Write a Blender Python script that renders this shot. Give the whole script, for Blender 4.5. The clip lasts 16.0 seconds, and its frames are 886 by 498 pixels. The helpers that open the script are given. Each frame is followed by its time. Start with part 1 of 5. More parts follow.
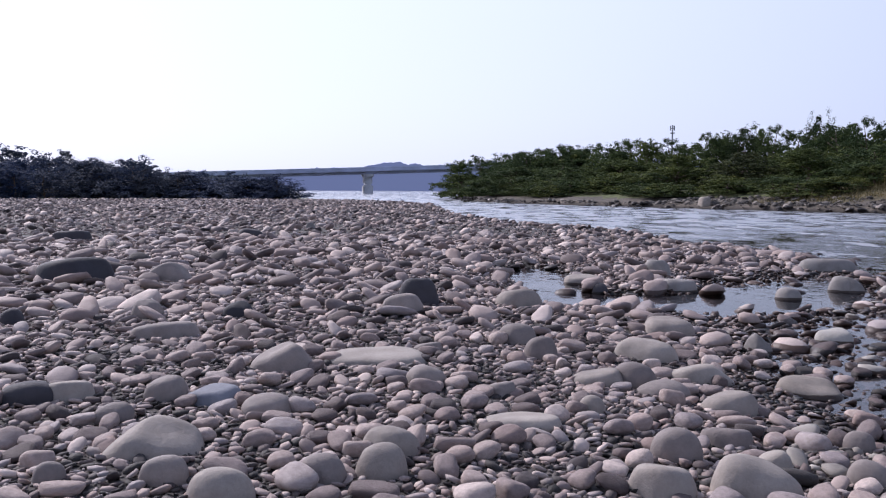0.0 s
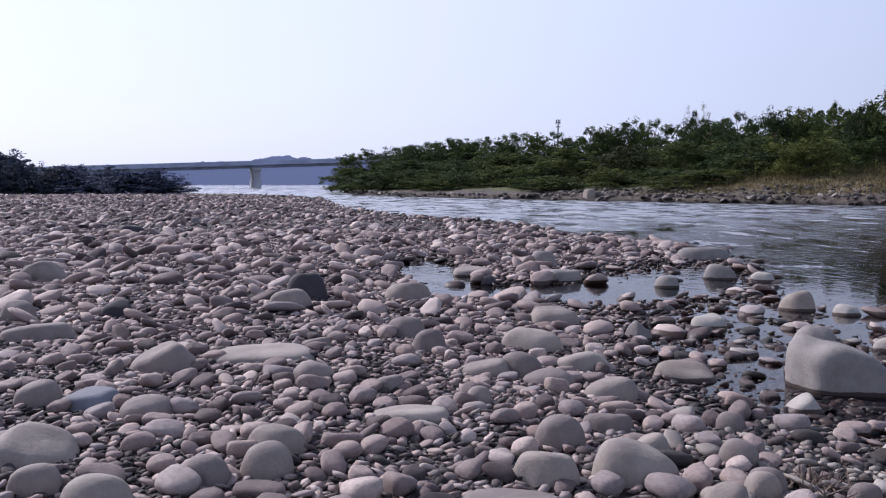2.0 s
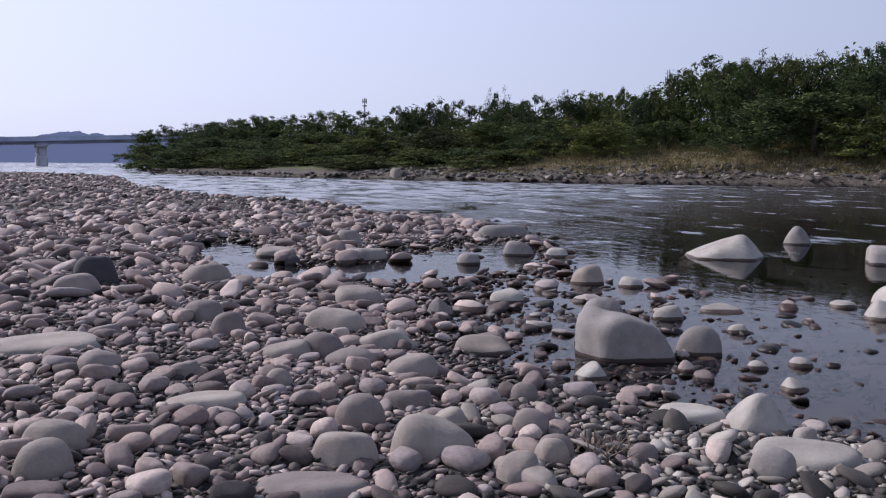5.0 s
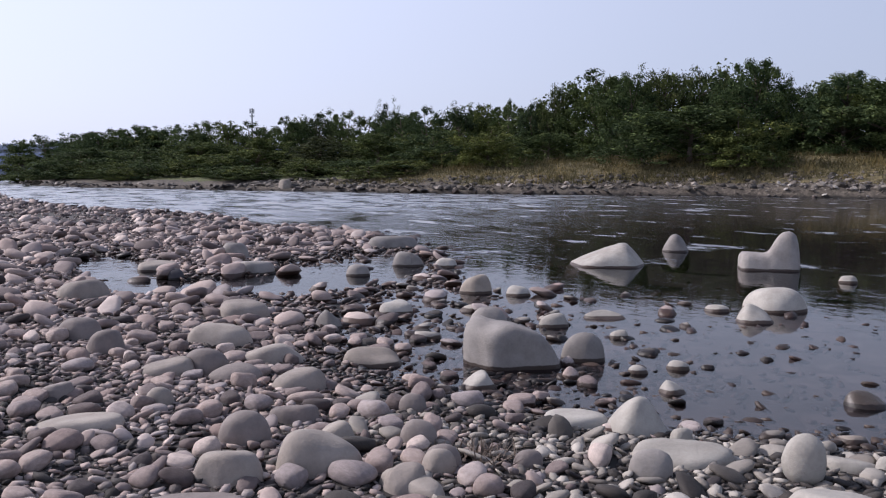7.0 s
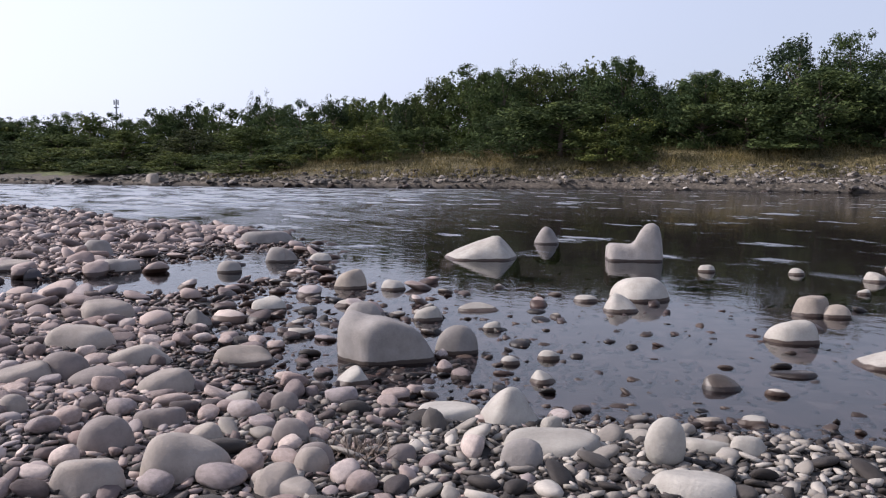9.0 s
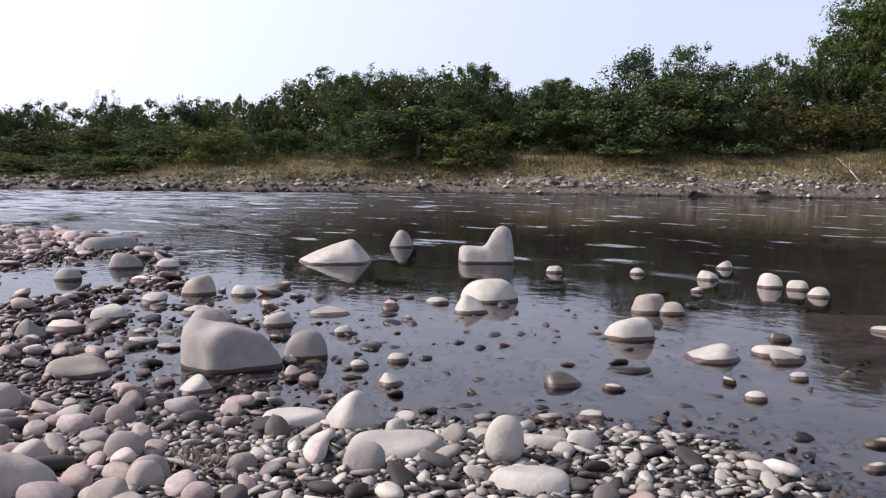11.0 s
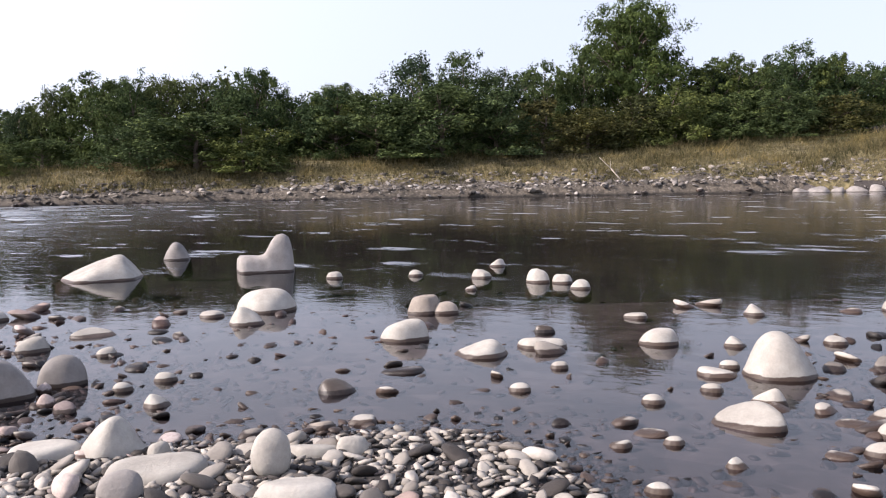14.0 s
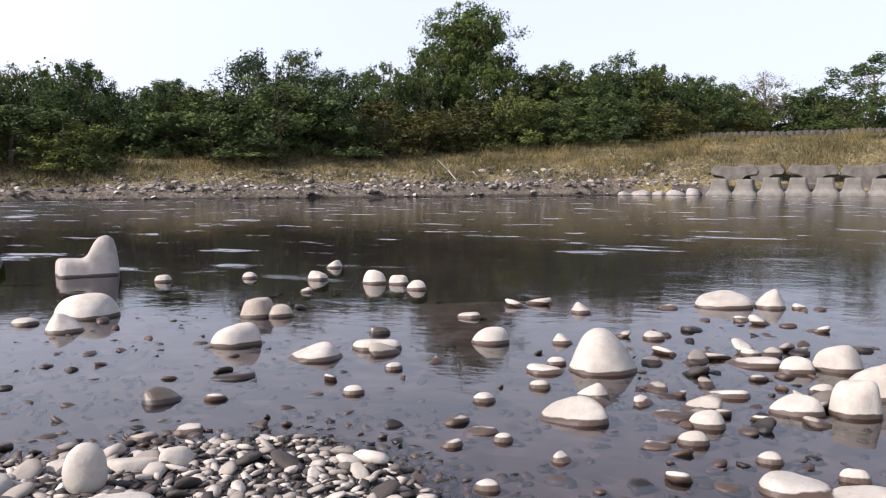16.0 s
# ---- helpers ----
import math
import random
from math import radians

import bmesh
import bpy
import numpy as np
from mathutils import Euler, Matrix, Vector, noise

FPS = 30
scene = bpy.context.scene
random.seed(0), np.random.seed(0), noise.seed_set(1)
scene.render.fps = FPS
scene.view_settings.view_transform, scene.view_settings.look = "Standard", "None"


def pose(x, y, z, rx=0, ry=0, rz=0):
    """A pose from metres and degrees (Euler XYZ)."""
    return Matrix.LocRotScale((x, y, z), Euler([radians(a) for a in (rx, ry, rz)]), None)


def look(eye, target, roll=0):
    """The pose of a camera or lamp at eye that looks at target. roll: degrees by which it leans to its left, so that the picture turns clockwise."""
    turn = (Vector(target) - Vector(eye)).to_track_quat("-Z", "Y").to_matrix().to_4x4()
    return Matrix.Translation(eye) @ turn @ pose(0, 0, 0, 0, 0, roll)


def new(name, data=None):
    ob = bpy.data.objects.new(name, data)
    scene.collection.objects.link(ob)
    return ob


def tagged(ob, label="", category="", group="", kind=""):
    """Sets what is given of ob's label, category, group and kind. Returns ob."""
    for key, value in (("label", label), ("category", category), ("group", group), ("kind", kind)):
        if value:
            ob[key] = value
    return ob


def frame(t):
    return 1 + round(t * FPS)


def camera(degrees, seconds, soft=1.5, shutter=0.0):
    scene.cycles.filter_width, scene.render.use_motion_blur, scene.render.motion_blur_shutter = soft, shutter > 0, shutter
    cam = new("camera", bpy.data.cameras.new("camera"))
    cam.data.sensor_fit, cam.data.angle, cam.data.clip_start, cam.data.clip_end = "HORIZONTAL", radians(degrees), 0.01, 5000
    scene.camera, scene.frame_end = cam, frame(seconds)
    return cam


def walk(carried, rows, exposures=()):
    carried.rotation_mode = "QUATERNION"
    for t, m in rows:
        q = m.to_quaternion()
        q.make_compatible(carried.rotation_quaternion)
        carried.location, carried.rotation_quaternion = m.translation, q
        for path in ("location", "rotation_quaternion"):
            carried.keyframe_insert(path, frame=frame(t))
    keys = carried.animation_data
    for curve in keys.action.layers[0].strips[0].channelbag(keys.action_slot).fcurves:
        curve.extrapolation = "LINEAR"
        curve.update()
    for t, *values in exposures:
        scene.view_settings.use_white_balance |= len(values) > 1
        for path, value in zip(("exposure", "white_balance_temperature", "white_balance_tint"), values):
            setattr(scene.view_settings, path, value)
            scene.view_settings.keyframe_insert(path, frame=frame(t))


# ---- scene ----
cam = camera(53.2, 16.0, soft=1.2)
# seconds, eye, then yaw (to the left), pitch (up) and roll in degrees
PATH = [
    (0, -0.000, 0.000, 1.450, 0.01, -4.06, 0.33),
    (0.5, 0.008, 0.009, 1.448, -1.66, -4.17, 0.20),
    (1, 0.014, 0.011, 1.451, -3.47, -4.15, 0.29),
    (1.5, 0.020, 0.007, 1.447, -4.73, -4.25, -0.05),
    (2, 0.032, 0.008, 1.450, -7.03, -4.46, 0.05),
    (2.5, 0.045, 0.013, 1.450, -9.45, -4.69, 0.17),
    (3, 0.052, 0.020, 1.446, -11.19, -5.02, 0.05),
    (3.5, 0.061, 0.026, 1.447, -12.51, -5.31, 0.12),
    (4, 0.074, 0.037, 1.445, -14.94, -5.63, 0.03),
    (4.5, 0.087, 0.043, 1.443, -17.40, -5.78, 0.25),
    (7, 0.127, 0.030, 1.450, -26.45, -5.02, 0.32),
    (7.5, 0.133, 0.029, 1.451, -28.67, -4.88, 0.37),
    (8, 0.143, 0.031, 1.450, -30.37, -4.97, 0.27),
    (8.5, 0.158, 0.029, 1.452, -32.29, -5.26, 0.27),
    (9, 0.162, 0.035, 1.451, -34.44, -5.36, 0.35),
    (11.5, 0.256, -0.048, 1.453, -46.43, -5.08, 0.39),
    (12, 0.278, -0.067, 1.458, -49.47, -5.23, 0.02),
    (12.5, 0.287, -0.092, 1.457, -51.45, -5.42, -0.32),
    (13, 0.305, -0.100, 1.463, -53.53, -5.39, -0.42),
    (13.5, 0.309, -0.111, 1.458, -55.12, -4.95, -0.75),
    (14, 0.327, -0.133, 1.465, -57.14, -4.76, -0.83),
    (14.5, 0.343, -0.140, 1.461, -59.15, -4.84, -0.61),
    (15, 0.365, -0.156, 1.458, -61.57, -4.96, -0.70),
    (15.5, 0.369, -0.162, 1.458, -63.91, -5.06, -0.91),
    (16, 0.379, -0.159, 1.465, -67.51, -4.79, -0.21),
]
EXPOSURE = [(0.0, -0.2, 5740, 20), (4.5, -0.42, 5820, 20), (7.0, -0.26, 5960, 18), (9.0, 0.0, 6140, 17), (12.5, 0.42, 6340, 17), (16.0, 0.57, 6440, 17)]


def eye_pose(x, y, z, yaw, pitch, roll):
    return pose(x, y, z, 90, 0, yaw) @ pose(0, 0, 0, pitch) @ pose(0, 0, 0, 0, 0, roll)


walk(cam, [(t, eye_pose(*row)) for t, *row in PATH], EXPOSURE)

# ---- sky and sun ----
SUN_AZ, SUN_EL = -48.0, 37.0  # degrees from +y towards +x, and above the horizon
world = bpy.data.worlds.new("sky")
scene.world = world
world.use_nodes = True
wn = world.node_tree
sky = wn.nodes.new("ShaderNodeTexSky")
sky.sky_type = "NISHITA"
sky.sun_disc = False
sky.sun_elevation, sky.sun_rotation = radians(SUN_EL), radians(SUN_AZ)
sky.air_density, sky.dust_density, sky.ozone_density = 1.0, 2.5, 1.5
wn.nodes["Background"].inputs["Strength"].default_value = 0.115
sun_way = Vector((math.sin(radians(SUN_AZ)) * math.cos(radians(SUN_EL)), math.cos(radians(SUN_AZ)) * math.cos(radians(SUN_EL)), math.sin(radians(SUN_EL))))
# a veil of haze over the whole sky, brighter round the sun
toward = wn.nodes.new("ShaderNodeVectorMath")
toward.operation = "DOT_PRODUCT"
toward.inputs[1].default_value = sun_way
wn.links.new(wn.nodes.new("ShaderNodeTexCoord").outputs["Generated"], toward.inputs[0])
aureole = wn.nodes.new("ShaderNodeMapRange")
aureole.interpolation_type = "SMOOTHSTEP"
aureole.inputs["From Min"].default_value, aureole.inputs["From Max"].default_value = -0.25, 0.95
wn.links.new(toward.outputs["Value"], aureole.inputs["Value"])
veil = wn.nodes.new("ShaderNodeMix")
veil.data_type = "RGBA"
veil.inputs[6].default_value, veil.inputs[7].default_value = (5.9, 6.5, 7.7, 1), (11.4, 11.9, 13.4, 1)
wn.links.new(aureole.outputs["Result"], veil.inputs[0])
haze = wn.nodes.new("ShaderNodeMix")
haze.data_type = "RGBA"
# thick near the horizon, thin overhead
lift = wn.nodes.new("ShaderNodeSeparateXYZ")
wn.links.new(toward.inputs[0].links[0].from_socket, lift.inputs[0])
thin = wn.nodes.new("ShaderNodeMapRange")
thin.interpolation_type = "SMOOTHSTEP"
thin.inputs["From Min"].default_value, thin.inputs["From Max"].default_value = 0.25, 0.85
thin.inputs["To Min"].default_value, thin.inputs["To Max"].default_value = 0.75, 0.12
wn.links.new(lift.outputs["Z"], thin.inputs["Value"])
wn.links.new(thin.outputs["Result"], haze.inputs[0])
wn.links.new(sky.outputs["Color"], haze.inputs[6])
wn.links.new(veil.outputs[2], haze.inputs[7])
wn.links.new(haze.outputs[2], wn.nodes["Background"].inputs["Color"])
sun = new("sun", bpy.data.lights.new("sun", "SUN"))
sun.data.energy, sun.data.angle, sun.data.color = 5.0, radians(1.0), (1.0, 0.92, 0.82)
sun.matrix_world = look(sun_way * 50, (0, 0, 0))


# ---- materials ----
def material(name, rough=0.8, metal=0.0):
    m = bpy.data.materials.new(name)
    m.use_nodes = True
    bsdf = m.node_tree.nodes["Principled BSDF"]
    bsdf.inputs["Roughness"].default_value, bsdf.inputs["Metallic"].default_value = rough, metal
    return m, m.node_tree.nodes, m.node_tree.links, bsdf


def noise_node(nodes, links, scale, detail=4.0, rough=0.55, coords=None):
    n = nodes.new("ShaderNodeTexNoise")
    n.inputs["Scale"].default_value, n.inputs["Detail"].default_value, n.inputs["Roughness"].default_value = scale, detail, rough
    if coords:
        links.new(coords, n.inputs["Vector"])
    return n


def ramp_node(nodes, stops):
    r = nodes.new("ShaderNodeValToRGB")
    while len(r.color_ramp.elements) < len(stops):
        r.color_ramp.elements.new(0.5)
    for e, (p, c) in zip(r.color_ramp.elements, stops):
        e.position, e.color = p, (*c, 1)
    return r


def mix_node(nodes, links, kind, fac, a, b):
    m = nodes.new("ShaderNodeMix")
    m.data_type, m.blend_type = "RGBA", kind
    for socket, v in ((m.inputs[0], fac), (m.inputs[6], a), (m.inputs[7], b)):
        if isinstance(v, (int, float)):
            socket.default_value = v
        elif isinstance(v, tuple):
            socket.default_value = (*v, 1)
        else:
            links.new(v, socket)
    return m.outputs[2]


def bump_node(nodes, links, bsdf, height, strength, distance):
    b = nodes.new("ShaderNodeBump")
    b.inputs["Strength"].default_value, b.inputs["Distance"].default_value = strength, distance
    links.new(height, b.inputs["Height"])
    links.new(b.outputs["Normal"], bsdf.inputs["Normal"])


def stone_material(name, stops, island, wet_line=0.026, bump=0.3, rough=0.78):
    """River stone: a colour for each stone, speckles, stains, and the wet rim that the water leaves."""
    m, nodes, links, bsdf = material(name, rough)
    coords = nodes.new("ShaderNodeTexCoord").outputs["Object"]
    geo = nodes.new("ShaderNodeNewGeometry")
    pick = geo.outputs["Random Per Island"] if island else nodes.new("ShaderNodeObjectInfo").outputs["Random"]
    ramp = ramp_node(nodes, stops)
    links.new(pick, ramp.inputs[0])
    big, fine = noise_node(nodes, links, 5.0, 5.0, 0.6, coords), noise_node(nodes, links, 60.0, 6.0, 0.7, coords)
    stain = ramp_node(nodes, [(0.3, (0.72, 0.70, 0.68)), (0.65, (1.08, 1.07, 1.05))])
    links.new(big.outputs["Fac"], stain.inputs[0])
    speck = ramp_node(nodes, [(0.3, (0.90, 0.90, 0.905)), (0.7, (1.06, 1.06, 1.05))])
    links.new(fine.outputs["Fac"], speck.inputs[0])
    colour = mix_node(nodes, links, "MULTIPLY", 1.0, ramp.outputs["Color"], stain.outputs["Color"])
    colour = mix_node(nodes, links, "MULTIPLY", 1.0, colour, speck.outputs["Color"])
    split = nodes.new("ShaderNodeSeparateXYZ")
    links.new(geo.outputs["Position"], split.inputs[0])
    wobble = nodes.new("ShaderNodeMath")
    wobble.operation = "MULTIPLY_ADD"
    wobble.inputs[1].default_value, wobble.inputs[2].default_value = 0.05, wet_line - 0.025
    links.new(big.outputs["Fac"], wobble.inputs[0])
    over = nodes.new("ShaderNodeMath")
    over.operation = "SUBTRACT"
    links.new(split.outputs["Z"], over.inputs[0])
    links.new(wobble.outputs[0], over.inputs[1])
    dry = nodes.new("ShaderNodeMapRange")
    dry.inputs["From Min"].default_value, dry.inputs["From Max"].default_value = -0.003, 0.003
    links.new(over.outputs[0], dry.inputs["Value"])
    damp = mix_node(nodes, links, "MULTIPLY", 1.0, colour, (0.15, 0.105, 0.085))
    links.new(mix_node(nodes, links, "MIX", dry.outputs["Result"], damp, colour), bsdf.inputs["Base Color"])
    gloss = nodes.new("ShaderNodeMapRange")
    gloss.inputs["To Min"].default_value, gloss.inputs["To Max"].default_value = 0.5, rough
    links.new(dry.outputs["Result"], gloss.inputs["Value"])
    links.new(gloss.outputs["Result"], bsdf.inputs["Roughness"])
    dents = noise_node(nodes, links, 16.0, 3.0, 0.55, coords)
    relief = nodes.new("ShaderNodeMath")
    relief.operation = "MULTIPLY_ADD"
    relief.inputs[1].default_value = 1.3
    links.new(dents.outputs["Fac"], relief.inputs[0])
    links.new(fine.outputs["Fac"], relief.inputs[2])
    bump_node(nodes, links, bsdf, relief.outputs[0], min(1.0, bump * 1.6), 0.008)
    return m


COBBLE_STOPS = [(0.0, (0.044, 0.037, 0.039)), (0.1, (0.114, 0.085, 0.082)), (0.26, (0.232, 0.185, 0.177)), (0.45, (0.351, 0.279, 0.257)), (0.62, (0.449, 0.363, 0.329)), (0.74, (0.276, 0.202, 0.181)), (0.86, (0.316, 0.277, 0.279)), (1.0, (0.615, 0.512, 0.461))]
# small filler stones: damp, with the shade of the gaps added to their colour
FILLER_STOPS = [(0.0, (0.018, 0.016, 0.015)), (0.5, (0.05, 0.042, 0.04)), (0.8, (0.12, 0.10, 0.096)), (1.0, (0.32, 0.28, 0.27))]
BEACH_STOPS = [(0.0, (0.025, 0.020, 0.018)), (0.22, (0.050, 0.042, 0.038)), (0.34, (0.220, 0.198, 0.177)), (0.75, (0.340, 0.312, 0.279)), (1.0, (0.480, 0.444, 0.403))]
mat_filler = stone_material("damp_gap_shade_gravel", FILLER_STOPS, True, wet_line=0.05)
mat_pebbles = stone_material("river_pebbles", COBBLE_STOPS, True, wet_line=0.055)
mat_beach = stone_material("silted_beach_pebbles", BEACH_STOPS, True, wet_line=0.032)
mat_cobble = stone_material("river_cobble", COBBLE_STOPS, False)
TONES = {
    "pale": stone_material("pale_stone", [(0.0, (0.34, 0.32, 0.29)), (1.0, (0.45, 0.427, 0.392))], False),
    "buff": stone_material("buff_stone", [(0.0, (0.28, 0.243, 0.21)), (1.0, (0.36, 0.315, 0.272))], False),
    "grey": stone_material("grey_stone", [(0.0, (0.22, 0.204, 0.195)), (1.0, (0.31, 0.288, 0.274))], False),
    "mauve": stone_material("mauve_grey_stone", [(0.0, (0.197, 0.169, 0.163)), (1.0, (0.304, 0.265, 0.246))], False),
    "rose": stone_material("rosy_buff_stone", [(0.0, (0.283, 0.247, 0.223)), (1.0, (0.388, 0.346, 0.308))], False),
    "dark": stone_material("dark_stone", [(0.0, (0.03, 0.029, 0.038)), (1.0, (0.062, 0.058, 0.068))], False),
    "blue": stone_material("blue_grey_stone", [(0.0, (0.19, 0.20, 0.235)), (1.0, (0.22, 0.23, 0.27))], False),
    "wet": stone_material("wet_stone", [(0.0, (0.07, 0.055, 0.045)), (1.0, (0.11, 0.09, 0.075))], False, rough=0.3),
}
BANK_STOPS = [(0.0, (0.035, 0.032, 0.03)), (0.4, (0.09, 0.08, 0.07)), (0.75, (0.16, 0.14, 0.118)), (1.0, (0.36, 0.32, 0.28))]
# high wet line: wetness plus painted shade of the undercut bank
mat_bank_piece = stone_material("bank_rock_piece", BANK_STOPS, False, wet_line=0.3, bump=0.9)
mat_bank_rock = stone_material("bank_rock", BANK_STOPS, True, wet_line=0.3, bump=0.9)

# upstream rock: a paler stone, lightened further for the light falling there
mat_bank_pale = stone_material("pale_bank_rock", [(0.0, (0.06, 0.052, 0.048)), (0.3, (0.17, 0.15, 0.138)), (0.7, (0.27, 0.245, 0.225)), (1.0, (0.46, 0.43, 0.40))], True, wet_line=0.10, bump=0.9)


def ground_material(name, stops, scale, bump, rough=0.9, damp=None):
    m, nodes, links, bsdf = material(name, rough)
    coords = nodes.new("ShaderNodeTexCoord").outputs["Object"]
    cells = nodes.new("ShaderNodeTexVoronoi")
    cells.inputs["Scale"].default_value = scale
    links.new(coords, cells.inputs["Vector"])
    wide, fine = noise_node(nodes, links, 0.35, 5.0, 0.6, coords), noise_node(nodes, links, scale * 1.7, 5.0, 0.65, coords)
    ramp = ramp_node(nodes, stops)
    links.new(fine.outputs["Fac"], ramp.inputs[0])
    tint = ramp_node(nodes, [(0.3, (0.75, 0.74, 0.72)), (0.7, (1.15, 1.12, 1.08))])
    links.new(wide.outputs["Fac"], tint.inputs[0])
    colour = mix_node(nodes, links, "MULTIPLY", 1.0, ramp.outputs["Color"], tint.outputs["Color"])
    each = nodes.new("ShaderNodeHueSaturation")
    hue = nodes.new("ShaderNodeMapRange")
    hue.inputs["To Min"].default_value, hue.inputs["To Max"].default_value = 0.6, 1.4
    split = nodes.new("ShaderNodeSeparateColor")
    links.new(cells.outputs["Color"], split.inputs[0])
    links.new(split.outputs[0], hue.inputs["Value"])
    links.new(hue.outputs["Result"], each.inputs["Value"])
    links.new(colour, each.inputs["Color"])
    ready = each.outputs["Color"]
    if damp:  # gravel soaks up water near the waterline
        place = nodes.new("ShaderNodeSeparateXYZ")
        links.new(coords, place.inputs[0])
        dry = nodes.new("ShaderNodeMapRange")
        dry.inputs["From Min"].default_value, dry.inputs["From Max"].default_value = damp
        dry.inputs["To Min"].default_value = 0.22
        links.new(place.outputs["Z"], dry.inputs["Value"])
        ready = mix_node(nodes, links, "MULTIPLY", 1.0, ready, dry.outputs["Result"])
    links.new(ready, bsdf.inputs["Base Color"])
    bump_node(nodes, links, bsdf, cells.outputs["Distance"], bump, 0.6 / scale)
    return m


# near-black, as the shade between the stones is painted into it
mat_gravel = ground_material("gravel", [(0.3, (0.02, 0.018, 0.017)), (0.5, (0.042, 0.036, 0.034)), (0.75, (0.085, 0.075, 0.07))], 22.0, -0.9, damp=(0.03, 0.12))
mat_bed = ground_material("river_bed", [(0.3, (0.060, 0.051, 0.048)), (0.6, (0.105, 0.09, 0.082)), (0.8, (0.15, 0.128, 0.112))], 4.0, -0.4)
mat_deep = ground_material("deep_river_bed", [(0.3, (0.018, 0.016, 0.013)), (0.6, (0.036, 0.031, 0.024)), (0.8, (0.055, 0.047, 0.036))], 4.0, -0.4)
mat_soil = ground_material("bank_soil", [(0.3, (0.07, 0.066, 0.03)), (0.5, (0.13, 0.108, 0.052)), (0.75, (0.20, 0.16, 0.085))], 3.0, 0.6)
mat_shingle = ground_material("bank_shingle", [(0.3, (0.036, 0.030, 0.024)), (0.5, (0.090, 0.076, 0.061)), (0.75, (0.180, 0.155, 0.126))], 5.0, -0.8, damp=(0.03, 0.22))
mat_turf = ground_material("turf", [(0.3, (0.06, 0.08, 0.03)), (0.6, (0.11, 0.12, 0.045)), (0.8, (0.17, 0.16, 0.07))], 4.0, 0.4)


def water_material():
    m, nodes, links, bsdf = material("river_water")
    nodes.remove(bsdf)
    coords = nodes.new("ShaderNodeTexCoord").outputs["Object"]
    turn = nodes.new("ShaderNodeMapping")
    turn.inputs["Rotation"].default_value = (0, 0, radians(-40))
    turn.inputs["Scale"].default_value = (1.0, 0.75, 1.0)
    links.new(coords, turn.inputs["Vector"])
    streak = nodes.new("ShaderNodeMapping")
    streak.inputs["Rotation"].default_value = (0, 0, radians(-40))
    streak.inputs["Scale"].default_value = (1.0, 0.5, 1.0)
    links.new(coords, streak.inputs["Vector"])
    small, swell = noise_node(nodes, links, 4.5, 3.0, 0.5, turn.outputs["Vector"]), noise_node(nodes, links, 0.7, 5.0, 0.7, streak.outputs["Vector"])
    riffle = ramp_node(nodes, [(0.39, (0.14, 0.14, 0.14)), (0.55, (1.0, 1.0, 1.0))])
    links.new(swell.outputs["Fac"], riffle.inputs[0])
    split = nodes.new("ShaderNodeSeparateXYZ")
    links.new(coords, split.inputs[0])
    far = nodes.new("ShaderNodeMath")  # the current runs beyond the quiet pool
    far.operation = "MULTIPLY_ADD"
    far.inputs[1].default_value = -0.45
    links.new(split.outputs["X"], far.inputs[0])
    links.new(split.outputs["Y"], far.inputs[2])
    run = nodes.new("ShaderNodeMapRange")
    run.inputs["From Min"].default_value, run.inputs["From Max"].default_value = 8.0, 30.0
    run.inputs["To Min"].default_value = 0.04
    links.new(far.outputs[0], run.inputs["Value"])
    upper = nodes.new("ShaderNodeMath")  # the upstream reach ruffles a little
    upper.operation = "MULTIPLY_ADD"
    upper.inputs[1].default_value = -0.9
    links.new(split.outputs["Y"], upper.inputs[0])
    links.new(split.outputs["X"], upper.inputs[2])
    ruffle = nodes.new("ShaderNodeMapRange")
    ruffle.inputs["From Min"].default_value, ruffle.inputs["From Max"].default_value = 3.0, 14.0
    ruffle.inputs["To Max"].default_value = 0.07
    links.new(upper.outputs[0], ruffle.inputs["Value"])
    either = nodes.new("ShaderNodeMath")
    either.operation = "MAXIMUM"
    links.new(run.outputs["Result"], either.inputs[0])
    links.new(ruffle.outputs["Result"], either.inputs[1])
    amount = nodes.new("ShaderNodeMath")
    amount.operation = "MULTIPLY"
    links.new(either.outputs[0], amount.inputs[0])
    links.new(riffle.outputs["Color"], amount.inputs[1])
    height = nodes.new("ShaderNodeMath")
    height.operation = "MULTIPLY"
    links.new(small.outputs["Fac"], height.inputs[0])
    links.new(amount.outputs[0], height.inputs[1])
    bump = nodes.new("ShaderNodeBump")
    bump.inputs["Strength"].default_value, bump.inputs["Distance"].default_value = 1.0, 0.06
    links.new(height.outputs[0], bump.inputs["Height"])
    clear = nodes.new("ShaderNodeBsdfTransparent")
    clear.inputs["Color"].default_value = (0.50, 0.465, 0.545, 1)
    shine = nodes.new("ShaderNodeBsdfGlossy")
    chop = nodes.new("ShaderNodeMapRange")  # fine chop where the current runs
    chop.inputs["To Min"].default_value, chop.inputs["To Max"].default_value = 0.028, 0.32
    links.new(amount.outputs[0], chop.inputs["Value"])
    # thin riffles on the current outside the quiet pool
    wisps = noise_node(nodes, links, 0.8, 4.0, 0.65, streak.outputs["Vector"])
    wisp = ramp_node(nodes, [(0.575, (0, 0, 0)), (0.67, (1, 1, 1))])
    links.new(wisps.outputs["Fac"], wisp.inputs[0])
    reach = nodes.new("ShaderNodeMath")
    reach.operation = "ADD"
    links.new(split.outputs["X"], reach.inputs[0])
    links.new(split.outputs["Y"], reach.inputs[1])
    outside = nodes.new("ShaderNodeMapRange")
    outside.inputs["From Min"].default_value, outside.inputs["From Max"].default_value = 14.0, 22.0
